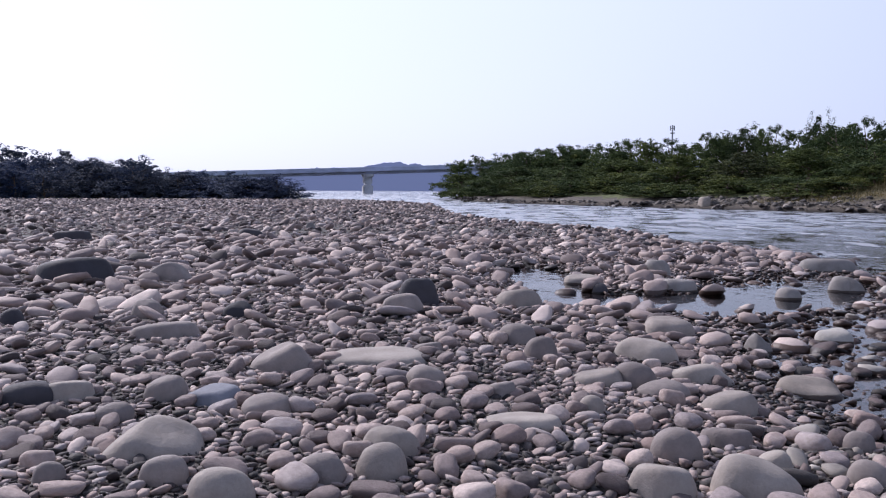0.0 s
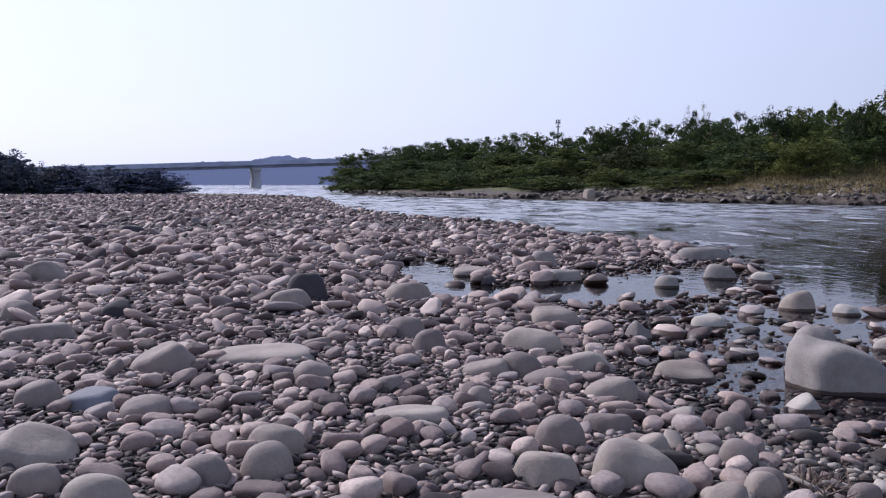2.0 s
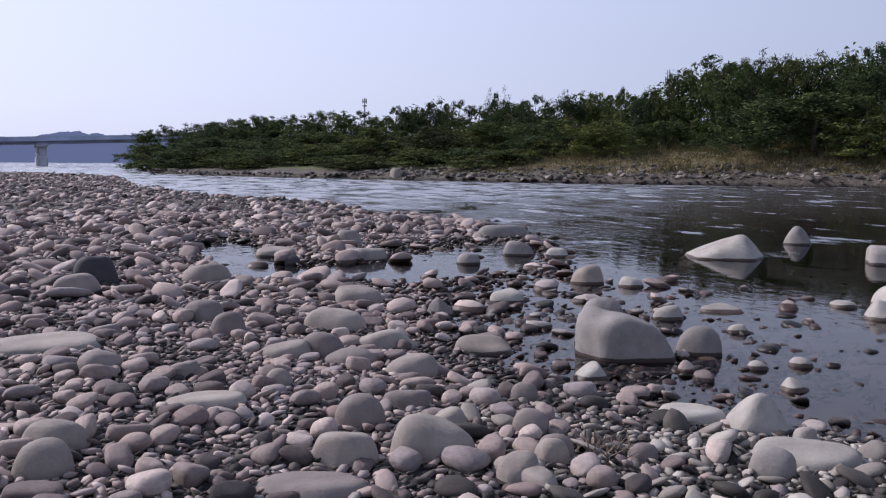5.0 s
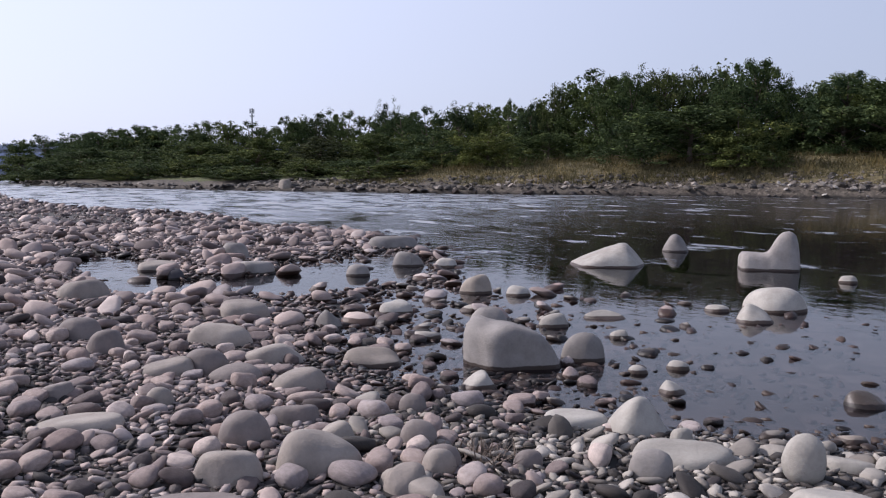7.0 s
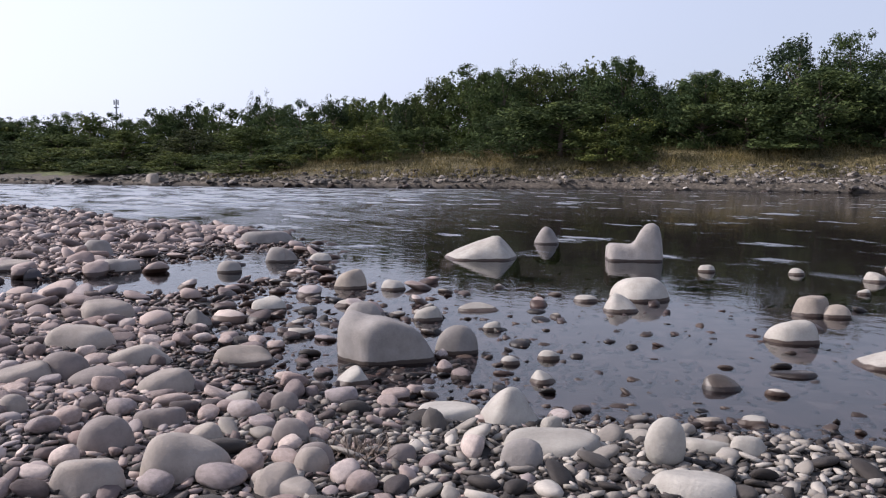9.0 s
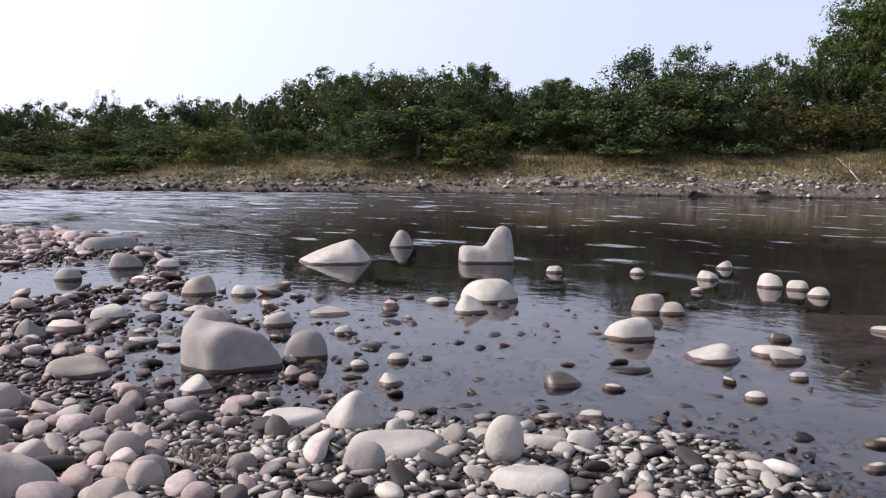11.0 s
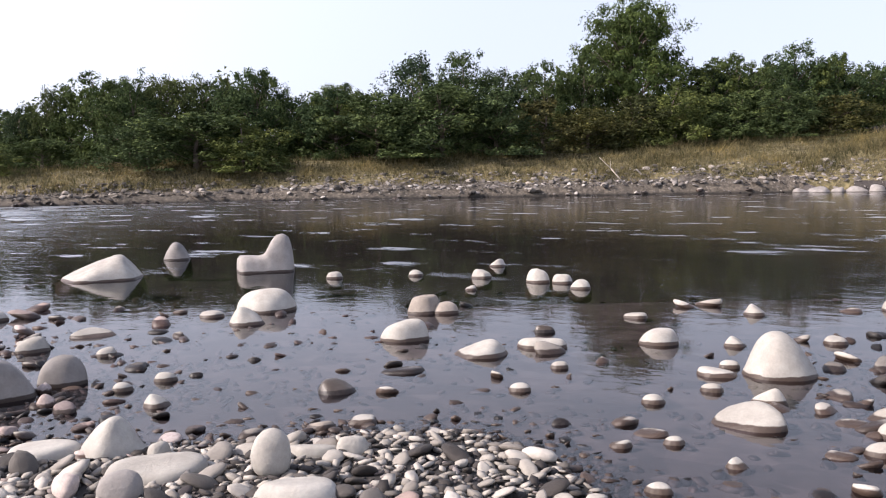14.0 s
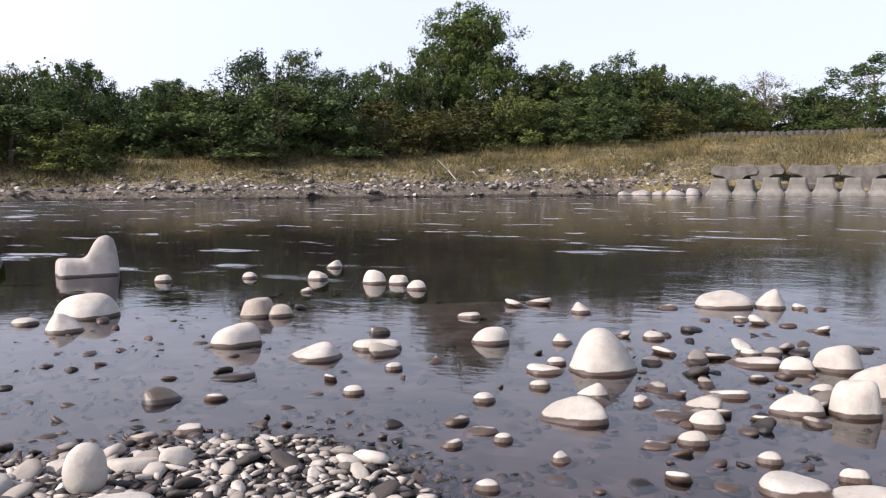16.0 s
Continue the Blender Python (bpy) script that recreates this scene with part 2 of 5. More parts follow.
    outside.inputs["To Max"].default_value = 0.34
    links.new(reach.outputs[0], outside.inputs["Value"])
    broken = nodes.new("ShaderNodeMath")
    broken.operation = "MULTIPLY_ADD"
    links.new(outside.outputs["Result"], broken.inputs[0])
    links.new(wisp.outputs["Color"], broken.inputs[1])
    links.new(chop.outputs["Result"], broken.inputs[2])
    smear = nodes.new("ShaderNodeMath")
    smear.operation = "MULTIPLY_ADD"
    smear.inputs[1].default_value = 0.5
    links.new(ruffle.outputs["Result"], smear.inputs[0])
    links.new(broken.outputs[0], smear.inputs[2])
    links.new(smear.outputs[0], shine.inputs["Roughness"])
    links.new(bump.outputs["Normal"], shine.inputs["Normal"])
    fres = nodes.new("ShaderNodeFresnel")
    fres.inputs["IOR"].default_value = 1.36
    mix = nodes.new("ShaderNodeMixShader")
    links.new(fres.outputs[0], mix.inputs[0])
    links.new(clear.outputs[0], mix.inputs[1])
    links.new(shine.outputs[0], mix.inputs[2])
    links.new(mix.outputs[0], nodes["Material Output"].inputs["Surface"])
    return m


mat_water = water_material()


def leaf_material(name, dark, light, rough=0.85, patch=5.0):
    m, nodes, links, bsdf = material(name, rough)
    geo = nodes.new("ShaderNodeNewGeometry")
    ramp = ramp_node(nodes, [(0.0, dark), (0.8, light), (1.0, tuple(1.25 * c for c in light))])
    links.new(geo.outputs["Random Per Island"], ramp.inputs[0])
    # noise makes whole clumps darker or paler
    clump = noise_node(nodes, links, patch, 2.0, 0.5, nodes.new("ShaderNodeTexCoord").outputs["Object"])
    clump_tone = ramp_node(nodes, [(0.35, (0.55, 0.60, 0.62)), (0.55, (1.0, 1.0, 1.0)), (0.7, (1.4, 1.3, 1.12))])
    links.new(clump.outputs["Fac"], clump_tone.inputs[0])
    tinted = mix_node(nodes, links, "MULTIPLY", 1.0, ramp.outputs["Color"], clump_tone.outputs["Color"])
    each = ramp_node(nodes, [(0.0, (0.76, 0.82, 0.92)), (0.35, (0.92, 0.95, 0.95)), (0.7, (1.12, 1.06, 0.92)), (1.0, (1.5, 1.28, 0.95))])
    links.new(nodes.new("ShaderNodeObjectInfo").outputs["Random"], each.inputs[0])
    tinted = mix_node(nodes, links, "MULTIPLY", 1.0, tinted, each.outputs["Color"])
    links.new(tinted, bsdf.inputs["Base Color"])
    bsdf.inputs["Specular IOR Level"].default_value = 0.15
    through_leaf = nodes.new("ShaderNodeBsdfTranslucent")
    links.new(tinted, through_leaf.inputs["Color"])
    mix = nodes.new("ShaderNodeMixShader")
    mix.inputs[0].default_value = 0.2
    links.new(bsdf.outputs[0], mix.inputs[1])
    links.new(through_leaf.outputs[0], mix.inputs[2])
    links.new(mix.outputs[0], nodes["Material Output"].inputs["Surface"])
    return m


def plain_material(name, colour, rough, scale, depth=0.25, bump=0.4, distance=0.02):
    m, nodes, links, bsdf = material(name, rough)
    coords = nodes.new("ShaderNodeTexCoord").outputs["Object"]
    big, fine = noise_node(nodes, links, scale, 5.0, 0.6, coords), noise_node(nodes, links, scale * 9, 4.0, 0.6, coords)
    ramp = ramp_node(nodes, [(0.3, tuple(c * (1 - depth) for c in colour)), (0.7, tuple(c * (1 + depth) for c in colour))])
    links.new(big.outputs["Fac"], ramp.inputs[0])
    links.new(ramp.outputs["Color"], bsdf.inputs["Base Color"])
    bump_node(nodes, links, bsdf, fine.outputs["Fac"], bump, distance)
    return m


LEAVES = {
    "tall": leaf_material("broad_leaves", (0.030, 0.050, 0.018), (0.074, 0.110, 0.038)),
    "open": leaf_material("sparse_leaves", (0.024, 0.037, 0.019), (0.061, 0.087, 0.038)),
    "dense": leaf_material("thick_leaves", (0.033, 0.052, 0.021), (0.082, 0.115, 0.042)),
    "shrub": leaf_material("shrub_leaves", (0.042, 0.060, 0.022), (0.098, 0.128, 0.046)),
    "brown": leaf_material("dry_shrub_leaves", (0.025, 0.033, 0.014), (0.066, 0.074, 0.031)),
    "autumn": leaf_material("turning_leaves", (0.041, 0.046, 0.018), (0.112, 0.098, 0.034)),
    # far scrub: the blue of haze is mixed into the leaf colour
    "willow": leaf_material("haze_blue_scrub_leaves", (0.046, 0.060, 0.108), (0.066, 0.084, 0.140)),
    "bare": leaf_material("withered_leaves", (0.12, 0.105, 0.075), (0.22, 0.195, 0.14)),
}
mat_grass = leaf_material("dry_grass", (0.060, 0.062, 0.030), (0.172, 0.146, 0.080), 0.8, patch=0.45)
mat_bark = plain_material("bark", (0.13, 0.10, 0.08), 0.9, 3.0)
mat_concrete = plain_material("weathered_concrete", (0.10, 0.092, 0.082), 0.9, 1.6, 0.4)
# paler copy for the bells: light on their fronts is put into the colour
mat_concrete_pale = plain_material("front_lit_concrete", (0.13, 0.122, 0.11), 0.9, 1.6, 0.3)
mat_driftwood = plain_material("driftwood", (0.36, 0.32, 0.27), 0.85, 3.0)
# deck concrete lightened and blued, with the haze of distance in its colour
mat_bridge = plain_material("haze_blue_bridge_concrete", (0.46, 0.50, 0.66), 0.85, 0.3)
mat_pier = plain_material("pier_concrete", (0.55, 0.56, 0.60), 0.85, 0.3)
mat_steel = plain_material("galvanised_steel", (0.25, 0.26, 0.28), 0.5, 2.0)
mat_wall = plain_material("wall_stone", (0.055, 0.052, 0.05), 0.9, 2.0, 0.4, 0.8, 0.08)


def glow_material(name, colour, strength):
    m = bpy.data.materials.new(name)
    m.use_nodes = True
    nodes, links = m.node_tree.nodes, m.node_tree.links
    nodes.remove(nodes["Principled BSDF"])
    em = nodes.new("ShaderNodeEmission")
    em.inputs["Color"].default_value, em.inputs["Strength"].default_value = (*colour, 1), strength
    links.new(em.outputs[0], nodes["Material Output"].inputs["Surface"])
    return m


# blue haze painted as an even glow; the ridge takes no light
mat_hills = glow_material("haze_glow_hills", (0.165, 0.20, 0.335), 1.0)


# ---- building helpers ----
def mesh_of(name, verts, faces, mats, indices=None):
    """A smooth mesh from arrays of corners and of faces with the same number of corners."""
    verts, faces = np.asarray(verts, np.float32), np.asarray(faces, np.int32)
    me = bpy.data.meshes.new(name)
    n, k = faces.shape
    me.vertices.add(len(verts))
    me.vertices.foreach_set("co", verts.ravel())
    me.loops.add(n * k)
    me.loops.foreach_set("vertex_index", faces.ravel())
    me.polygons.add(n)
    me.polygons.foreach_set("loop_start", np.arange(0, n * k, k, dtype=np.int32))
    for m in mats:
        me.materials.append(m)
    if indices is not None:
        me.polygons.foreach_set("material_index", np.asarray(indices, np.int32))
    me.update(calc_edges=True)
    me.shade_smooth()
    return me


def bm_mesh(name, bm, mat, smooth=False):
    me = bpy.data.meshes.new(name)
    bm.normal_update()
    bm.to_mesh(me)
    bm.free()
    me.materials.append(mat)
    if smooth:
        me.shade_smooth()
    return me


def part(name, bm, mat, parent, label="", smooth=False):
    ob = new(name, bm_mesh(name, bm, mat, smooth))
    ob.parent = parent
    return tagged(ob, label)


def box_into(bm, x0, x1, y0, y1, z0, z1, bevel=0.0):
    made = bmesh.ops.create_cube(bm, size=1.0, matrix=Matrix.LocRotScale(((x0 + x1) / 2, (y0 + y1) / 2, (z0 + z1) / 2), None, (x1 - x0, y1 - y0, z1 - z0)))
    if bevel:
        bmesh.ops.bevel(bm, geom=list({e for v in made["verts"] for e in v.link_edges}), offset=bevel, segments=2, affect="EDGES")


def tube_into(bm, a, b, ra, rb, sides=8):
    a, b = Vector(a), Vector(b)
    bmesh.ops.create_cone(bm, cap_ends=True, segments=sides, radius1=ra, radius2=rb, depth=(b - a).length,
                          matrix=Matrix.Translation((a + b) / 2) @ (b - a).to_track_quat("Z", "Y").to_matrix().to_4x4())


def from_line(x, y, line):
    """Distance from a line of points, positive to its left, and the nearest place along it."""
    x, y = np.asarray(x, float), np.asarray(y, float)
    best, sign, along, run = np.full(x.shape, 1e9), np.ones(x.shape), np.zeros(x.shape), 0.0
    for (ax, ay), (bx, by) in zip(line, line[1:]):
        dx, dy = bx - ax, by - ay
        length = math.hypot(dx, dy)
        t = np.clip(((x - ax) * dx + (y - ay) * dy) / length**2, 0, 1)
        d = np.hypot(x - ax - t * dx, y - ay - t * dy)
        side = np.where(dx * (y - ay) - dy * (x - ax) >= 0, 1.0, -1.0)
        near = d < best - 1e-9
        best, sign, along = np.where(near, d, best), np.where(near, side, sign), np.where(near, run + t * length, along)
        run += length
    return best * sign, along


# the gravel bar's edge, from behind the eye out to the far end, and the far bank's waterline
SHORE = [(6, -60), (3.2, -6), (3.0, -1), (3.3, 0.4), (4.0, 1.4), (4.4, 1.9), (4.5, 2.4), (4.3, 2.85), (3.9, 3.2), (3.5, 3.7), (3.15, 4.1), (2.95, 4.5), (2.65, 5.0), (2.5, 5.5), (2.4, 6.2), (2.6, 7.0), (3.1, 8.4), (3.5, 9.6),
         (4.9, 10.6), (6.3, 12.4), (7.3, 15.5), (7.5, 19.5), (6.5, 24.5), (5.4, 31), (2.7, 35), (0.5, 47), (-1.0, 70), (-3.6, 79), (-12, 92), (-24, 120), (-36, 170), (-60, 300), (-120, 700)]
BANK = [(70, -200), (68, -30), (66, -10), (65.2, 1.5), (63.5, 10), (57, 20.5), (50, 29.5), (40.5, 40.2), (30, 47.8), (23, 54), (17.5, 61), (9.5, 70.5), (5, 78), (2, 88), (1, 105), (4, 150), (12, 300), (30, 700)]


def ripple(x, y):
    return 0.5 * (np.sin(1.3 * x + 0.7 * y + 1.0) * np.sin(0.9 * y - 0.5 * x) + 0.6 * np.sin(3.1 * x - 1.7 * y) * np.sin(2.3 * y + 1.1 * x + 0.4))


def bank_rise(along):
    """How high the far bank stands, from upstream of the blocks to the far thicket."""
    return np.interp(along, [0, 170, 205, 225, 245, 262, 285, 320, 420], [5.0, 5.0, 4.4, 3.3, 2.9, 2.2, 1.3, 1.0, 1.0])


def height(x, y):
    x, y = np.asarray(x, float), np.asarray(y, float)
    shore, _ = from_line(x, y, SHORE)
    bank, along = from_line(x, y, BANK)
    bank = -bank
    wave = ripple(x, y)
    gravel = 0.015 + 0.23 * (1 - np.exp(-np.maximum(shore, 0) / 3.0)) * np.interp(np.hypot(x, y), [10, 45, 90], [1.0, 0.5, 0.25]) + 0.035 * wave * np.clip(shore, 0, 1)
    gravel -= 0.36 * np.exp(-(((x - 1.5) / 0.6) ** 2 + ((y - 14.0) / 2.6) ** 2)) + 0.30 * np.exp(-(((x - 3.0) / 1.9) ** 2 + ((y - 11.2) / 0.6) ** 2))
    gravel -= 0.15 * np.exp(-(((x - 4.6) / 2.4) ** 2 + ((y - 12.6) / 3.4) ** 2)) * np.clip(shore * 2, 0, 1)
    depth = np.maximum(-shore, 0)
    quiet = np.exp(-(((x - 4.3) / 1.7) ** 2 + ((y - 8.6) / 2.6) ** 2))
    reach = np.clip((x + 0.75 * y - 12.5) / 4.0, 0, 1)  # the pool is shallow, the current beyond it deep
    bed = -0.014 - 0.016 * np.minimum(depth, 1.0) - reach * (0.10 * np.minimum(depth, 2.5) + 0.05 * np.clip(depth - 2.5, 0, 8)) * (1 - 0.8 * quiet) + (0.006 + 0.02 * reach) * wave
    near = np.where(shore > 0, gravel, bed)
    rise = bank_rise(along)
    up = np.interp(bank, [-8, 0, 0.5, 2.5, 5, 9, 14, 40], [-1.0, -0.05, 0.16, 0.36, 0.60, 0.90, 1.0, 1.05])
    top = np.where(bank > 0, up * np.maximum(rise, 0.3), up) + np.where(bank > 1, 0.10 * wave, 0.0)
    return np.where(bank > -6, np.where(bank > 0, top, np.minimum(near, up * 0.6)), near)


# ---- ground: one sheet out to the horizon ----
def build_ground():
    radii = [0.0, 0.005]
    while radii[-1] < 130:
        radii.append(radii[-1] + max(0.12, 0.0125 * radii[-1]))
    radii += [160, 220, 320, 500, 900, 1800, 3500]
    angles = np.radians(np.concatenate([np.arange(-42, 112, 0.9), np.arange(112, 318, 4.0)]))
    rr, aa = np.meshgrid(np.array(radii[1:]), angles, indexing="ij")
    x, y = rr * np.sin(aa), rr * np.cos(aa)
    z = height(x, y)
    verts = np.stack([x, y, z], -1).reshape(-1, 3)
    n, k = len(radii) - 1, len(angles)
    i, j = np.meshgrid(np.arange(n - 1), np.arange(k), indexing="ij")
    a, b = i * k + j, i * k + (j + 1) % k
    quads = np.stack([a, b, b + k, a + k], -1).reshape(-1, 4)
    quads = quads[:, ::-1]
    mid = verts[quads].mean(1)
    shore, _ = from_line(mid[:, 0], mid[:, 1], SHORE)
    bank, along = from_line(mid[:, 0], mid[:, 1], BANK)
    bank = -bank
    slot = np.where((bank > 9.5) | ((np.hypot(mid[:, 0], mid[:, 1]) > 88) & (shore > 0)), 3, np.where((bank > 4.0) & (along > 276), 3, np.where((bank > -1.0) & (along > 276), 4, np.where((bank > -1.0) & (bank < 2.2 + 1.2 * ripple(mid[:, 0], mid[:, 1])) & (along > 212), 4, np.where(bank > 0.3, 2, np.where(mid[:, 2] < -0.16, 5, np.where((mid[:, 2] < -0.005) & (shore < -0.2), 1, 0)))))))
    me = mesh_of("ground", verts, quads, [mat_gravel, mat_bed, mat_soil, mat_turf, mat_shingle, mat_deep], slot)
    return tagged(new("ground", me), "grey gravel river bar, brown river bed and grassy far bank", "ground", kind="structure")


ground = build_ground()


def build_water():
    bm = bmesh.new()
    corners = [(-400, -60), (90, -250), (90, 40), (40, 75), (40, 700), (-400, 700)]
    bm.faces.new([bm.verts.new((x, y, 0.0)) for x, y in corners])
    ob = new("water", bm_mesh("water", bm, mat_water))
    ob.visible_shadow = False
    return tagged(ob, "calm dark river water with ripples, reflecting the sky", "river", kind="structure")


build_water()


# ---- boulders ----
def ico(level):
    bm = bmesh.new()
    bmesh.ops.create_icosphere(bm, subdivisions=level, radius=1.0)
    v = np.array([p.co[:] for p in bm.verts])
    f = np.array([[p.index for p in face.verts] for face in bm.faces])
    bm.free()
    return v, f


ICO = {level: ico(level) for level in (1, 2, 3, 4)}


def lumps(v, seed, scale, amount):
    rng = np.random.default_rng(seed)
    out = np.zeros(len(v))
    for k in range(7):
        way, phase = rng.normal(size=3), rng.uniform(0, 6.3)
        way *= scale * (0.6 + 0.35 * k) / np.linalg.norm(way)
        out += np.sin(v @ way + phase) / (1 + 0.55 * k)
    return out * amount / 2.2


def faceted(v, planes, p):
    """Worn convex stone: for each direction the smooth meeting of planes (normal, distance); p sets how sharp the edges stay."""
    pull = np.full(len(v), 0.5 if p < 12 else 0.0)
    for way, d in planes:
        way = np.asarray(way, float)
        pull += np.maximum(v @ (way / np.linalg.norm(way)) / d, 0.0) ** p
    return v * (np.maximum(pull, 1e-6) ** (-1.0 / p))[:, None]


def ring_planes(rng, n, rise, d0, d1):
    """Planes round the stone, leaning in towards the top by about the given rise."""
    start = rng.uniform(0, 6.283)
    turns = start + (np.arange(n) + rng.uniform(-0.3, 0.3, n)) * 6.283 / n
    return [((math.cos(a), math.sin(a), rise * rng.uniform(0.6, 1.4)), rng.uniform(d0, d1)) for a in turns]


HERO_PLANES = {  # x along the stone, y away from the bar, z up
    "slab": ([((-0.86, -0.50, -0.05), 0.60), ((0.30, -0.95, 0.10), 0.62), ((0.24, 0.06, 0.95), 0.60), ((0.76, 0.0, 0.65), 0.76), ((-1.0, 0.3, 0.05), 0.80), ((0, 1, 0.15), 0.75), ((0, 0, -1), 0.6), ((-0.25, -0.2, 0.95), 0.72), ((0.9, -0.4, 0.0), 0.95)], 11.9),
    "ramp": ([((-0.36, -0.15, 0.93), 0.40), ((0.70, -0.20, 0.60), 0.62), ((0.1, -0.93, 0.42), 0.55), ((0, 0.95, 0.3), 0.6), ((-1, 0, 0.1), 1.25), ((1, 0, 0), 0.95), ((0, 0, -1), 0.5), ((0.05, -0.45, 0.9), 0.52)], 11.0),
    "shoe": ([((0, 0, 1), 0.8), ((0.12, -1, 0.12), 0.62), ((0, 1, 0.1), 0.62), ((-1, -0.15, 0.04), 1.0), ((1, -0.1, 0.10), 1.0), ((0, 0, -1), 0.6)], 14.0),
}


def stone_shape(style, seed, level=4):
    """Corners of a stone one unit wide, deep and high, standing on z = 0, with some of it below."""
    rng = np.random.default_rng(seed)
    v, f = ICO[level]
    lean = rng.normal(size=2) * 0.22
    below = [((0, 0, -1), 0.7)]
    if style in HERO_PLANES:
        planes, p = HERO_PLANES[style]
    elif style == "flat":
        planes, p = ring_planes(rng, 5, 0.30, 0.80, 1.05) + [((*lean * 0.6, 1), 0.45)] + below, 6.0
    elif style == "dome":
        planes, p = ring_planes(rng, 5, 0.22, 0.80, 1.0) + ring_planes(rng, 4, 1.0, 0.86, 1.0) + [((*lean * 0.7, 1), 0.62)] + below, 6.0
    elif style == "wedge":
        side = rng.choice([-1, 1])
        planes, p = ring_planes(rng, 5, 0.25, 0.85, 1.05) + [((-0.42 * side, lean[1], 0.9), 0.56), ((0.75 * side, lean[0], 0.65), 0.72)] + below, 7.0
    elif style == "cone":
        planes, p = ring_planes(rng, 4, 0.4, 0.72, 0.85) + [((-0.6, -0.1, 0.6), 0.66), ((0.75, -0.35, 0.75), 0.54), ((-0.15, 0.05, 1), 0.85)] + below, 9.0
    elif style == "cusp":
        planes, p = ring_planes(rng, 6, 0.25, 0.80, 0.92) + [((0.62, -0.2, 0.78), 0.70), ((-0.7, -0.3, 0.65), 0.70), ((0, 0, 1), 0.88)] + below, 6.5
    elif style in ("egg", "upright"):
        planes, p = ring_planes(rng, 6, 0.10, 0.86, 1.0) + [((0, 0, 1), 1.0), ((0, 0, -1), 1.0)] + ring_planes(rng, 4, 1.2, 0.94, 1.0) + ring_planes(rng, 4, -1.2, 0.94, 1.0), 4.5
    elif style in ("angular", "block"):
        planes, p = ring_planes(rng, 5, 0.16, 0.74, 0.98) + ring_planes(rng, 3, 0.9, 0.82, 0.95) + [((*lean, 1), 0.60)] + below, 9.0
    elif style == "rough":
        planes, p = ring_planes(rng, 6, 0.35, 0.66, 0.95) + ring_planes(rng, 4, 1.0, 0.78, 0.95) + [((*lean, 1), 0.62)] + below, 11.0
    else:
        planes, p = ring_planes(rng, 6, 0.08, 0.80, 1.0) + ring_planes(rng, 4, 1.0, 0.88, 1.02) + [((*lean * 0.6, 1), 0.78)] + below, 5.0
    x, y, z = (faceted(v, planes, p) * (1 + lumps(v, seed, 2.2, (0.13 if style == "cusp" else 0.085) if style not in ("slab", "ramp", "shoe") else 0.02) + lumps(v, seed + 1, 6.0, 0.045 if style == "rough" else 0.015))[:, None]).T.copy()
    if style == "shoe":  # a low block with a blunt horn at one end
        z = np.where(z > 0, z * np.interp(x, [-1, -0.25, -0.02, 0.22, 0.45, 0.72, 0.92, 1.02], [0.50, 0.47, 0.52, 0.80, 0.98, 1.02, 0.97, 0.80]), z)
        x = np.where((x > 0) & (z > 0), x - 0.10 * (z / 0.8) ** 2, x)
        y = y * (1 - 0.40 * np.clip(z / 0.8, 0, 1) ** 2)
    if style == "slab":  # the hollow in the top and the dished flank
        z = np.where(z > 0, z - 0.05 * np.exp(-((x + 0.28) / 0.22) ** 2), z)
        y = y + 0.10 * np.exp(-((x + 0.45) / 0.2) ** 2) * np.clip(-2 * y, 0, 1)
    sink = {"upright": 0.6, "round": 0.22, "egg": 0.25, "dome": 0.02, "cusp": 0.04}.get(style, 0.05)
    z = (z / z.max() + sink) / (1 + sink)
    x, y = x / (x.max() - x.min()), y / (y.max() - y.min())
    return np.stack([x - (x.max() + x.min()) / 2, y - (y.max() + y.min()) / 2, z], -1), f


TONE_WORDS = {"pale": "pale cream", "buff": "warm buff", "grey": "dull grey", "mauve": "mauve grey", "rose": "rosy buff", "dark": "dark slate", "blue": "bluish grey", "wet": "wet dark brown"}
STYLE_WORDS = {"slab": "large blocky upstanding", "wedge": "wedge-shaped", "ramp": "long wedge-shaped", "cusp": "tall domed", "shoe": "L-shaped saddle-backed", "round": "rounded", "rough": "crusty pitted", "dome": "smooth domed", "flat": "low flattened", "egg": "egg-shaped",
               "upright": "egg-shaped upright", "block": "large blocky", "cone": "pointed", "angular": "angular broken"}
boulder_count = [0]


def boulder(style, tone, x, y, z, w, d, h, yaw):
    boulder_count[0] += 1
    v, f = stone_shape(style, boulder_count[0], 4 if w > 0.22 else 3)
    if w < 0.34 and style != "upright" and height(x, y) < -0.01:  # small stones lie flat in the water
        h = min(h, 0.44 * w)
    elif w < 0.4 and style not in ("upright", "cone", "angular"):
        h = min(h, 0.66 * w)
    if not height(x, y) < -0.01 and style not in ("upright", "cone"):  # the bar's stones lie low, bedded in the pebbles
        h *= 0.86
    v = v * (w, d, min(h, 0.5 * w) if tone == "wet" else h * (1.14 if height(x, y) < -0.01 else 1.0))
    ob = new("boulder" if w > 0.25 else "stone", mesh_of("boulder", v, f, [TONES[tone]]))
    floor = float(height(x, y))
    wet = floor < -0.01
    ob.matrix_basis = pose(x, y, -0.015 - 0.14 * h if wet else floor + 0.01, 0, 0, yaw)
    place = "standing in shallow river water" if wet else "bedded among gravel on the bar"
    tagged(ob, f"{TONE_WORDS[tone]} {STYLE_WORDS[style]} river {'boulder' if w > 0.25 else 'stone'} {place}", "boulder" if w > 0.25 else "stone", group="river boulders")


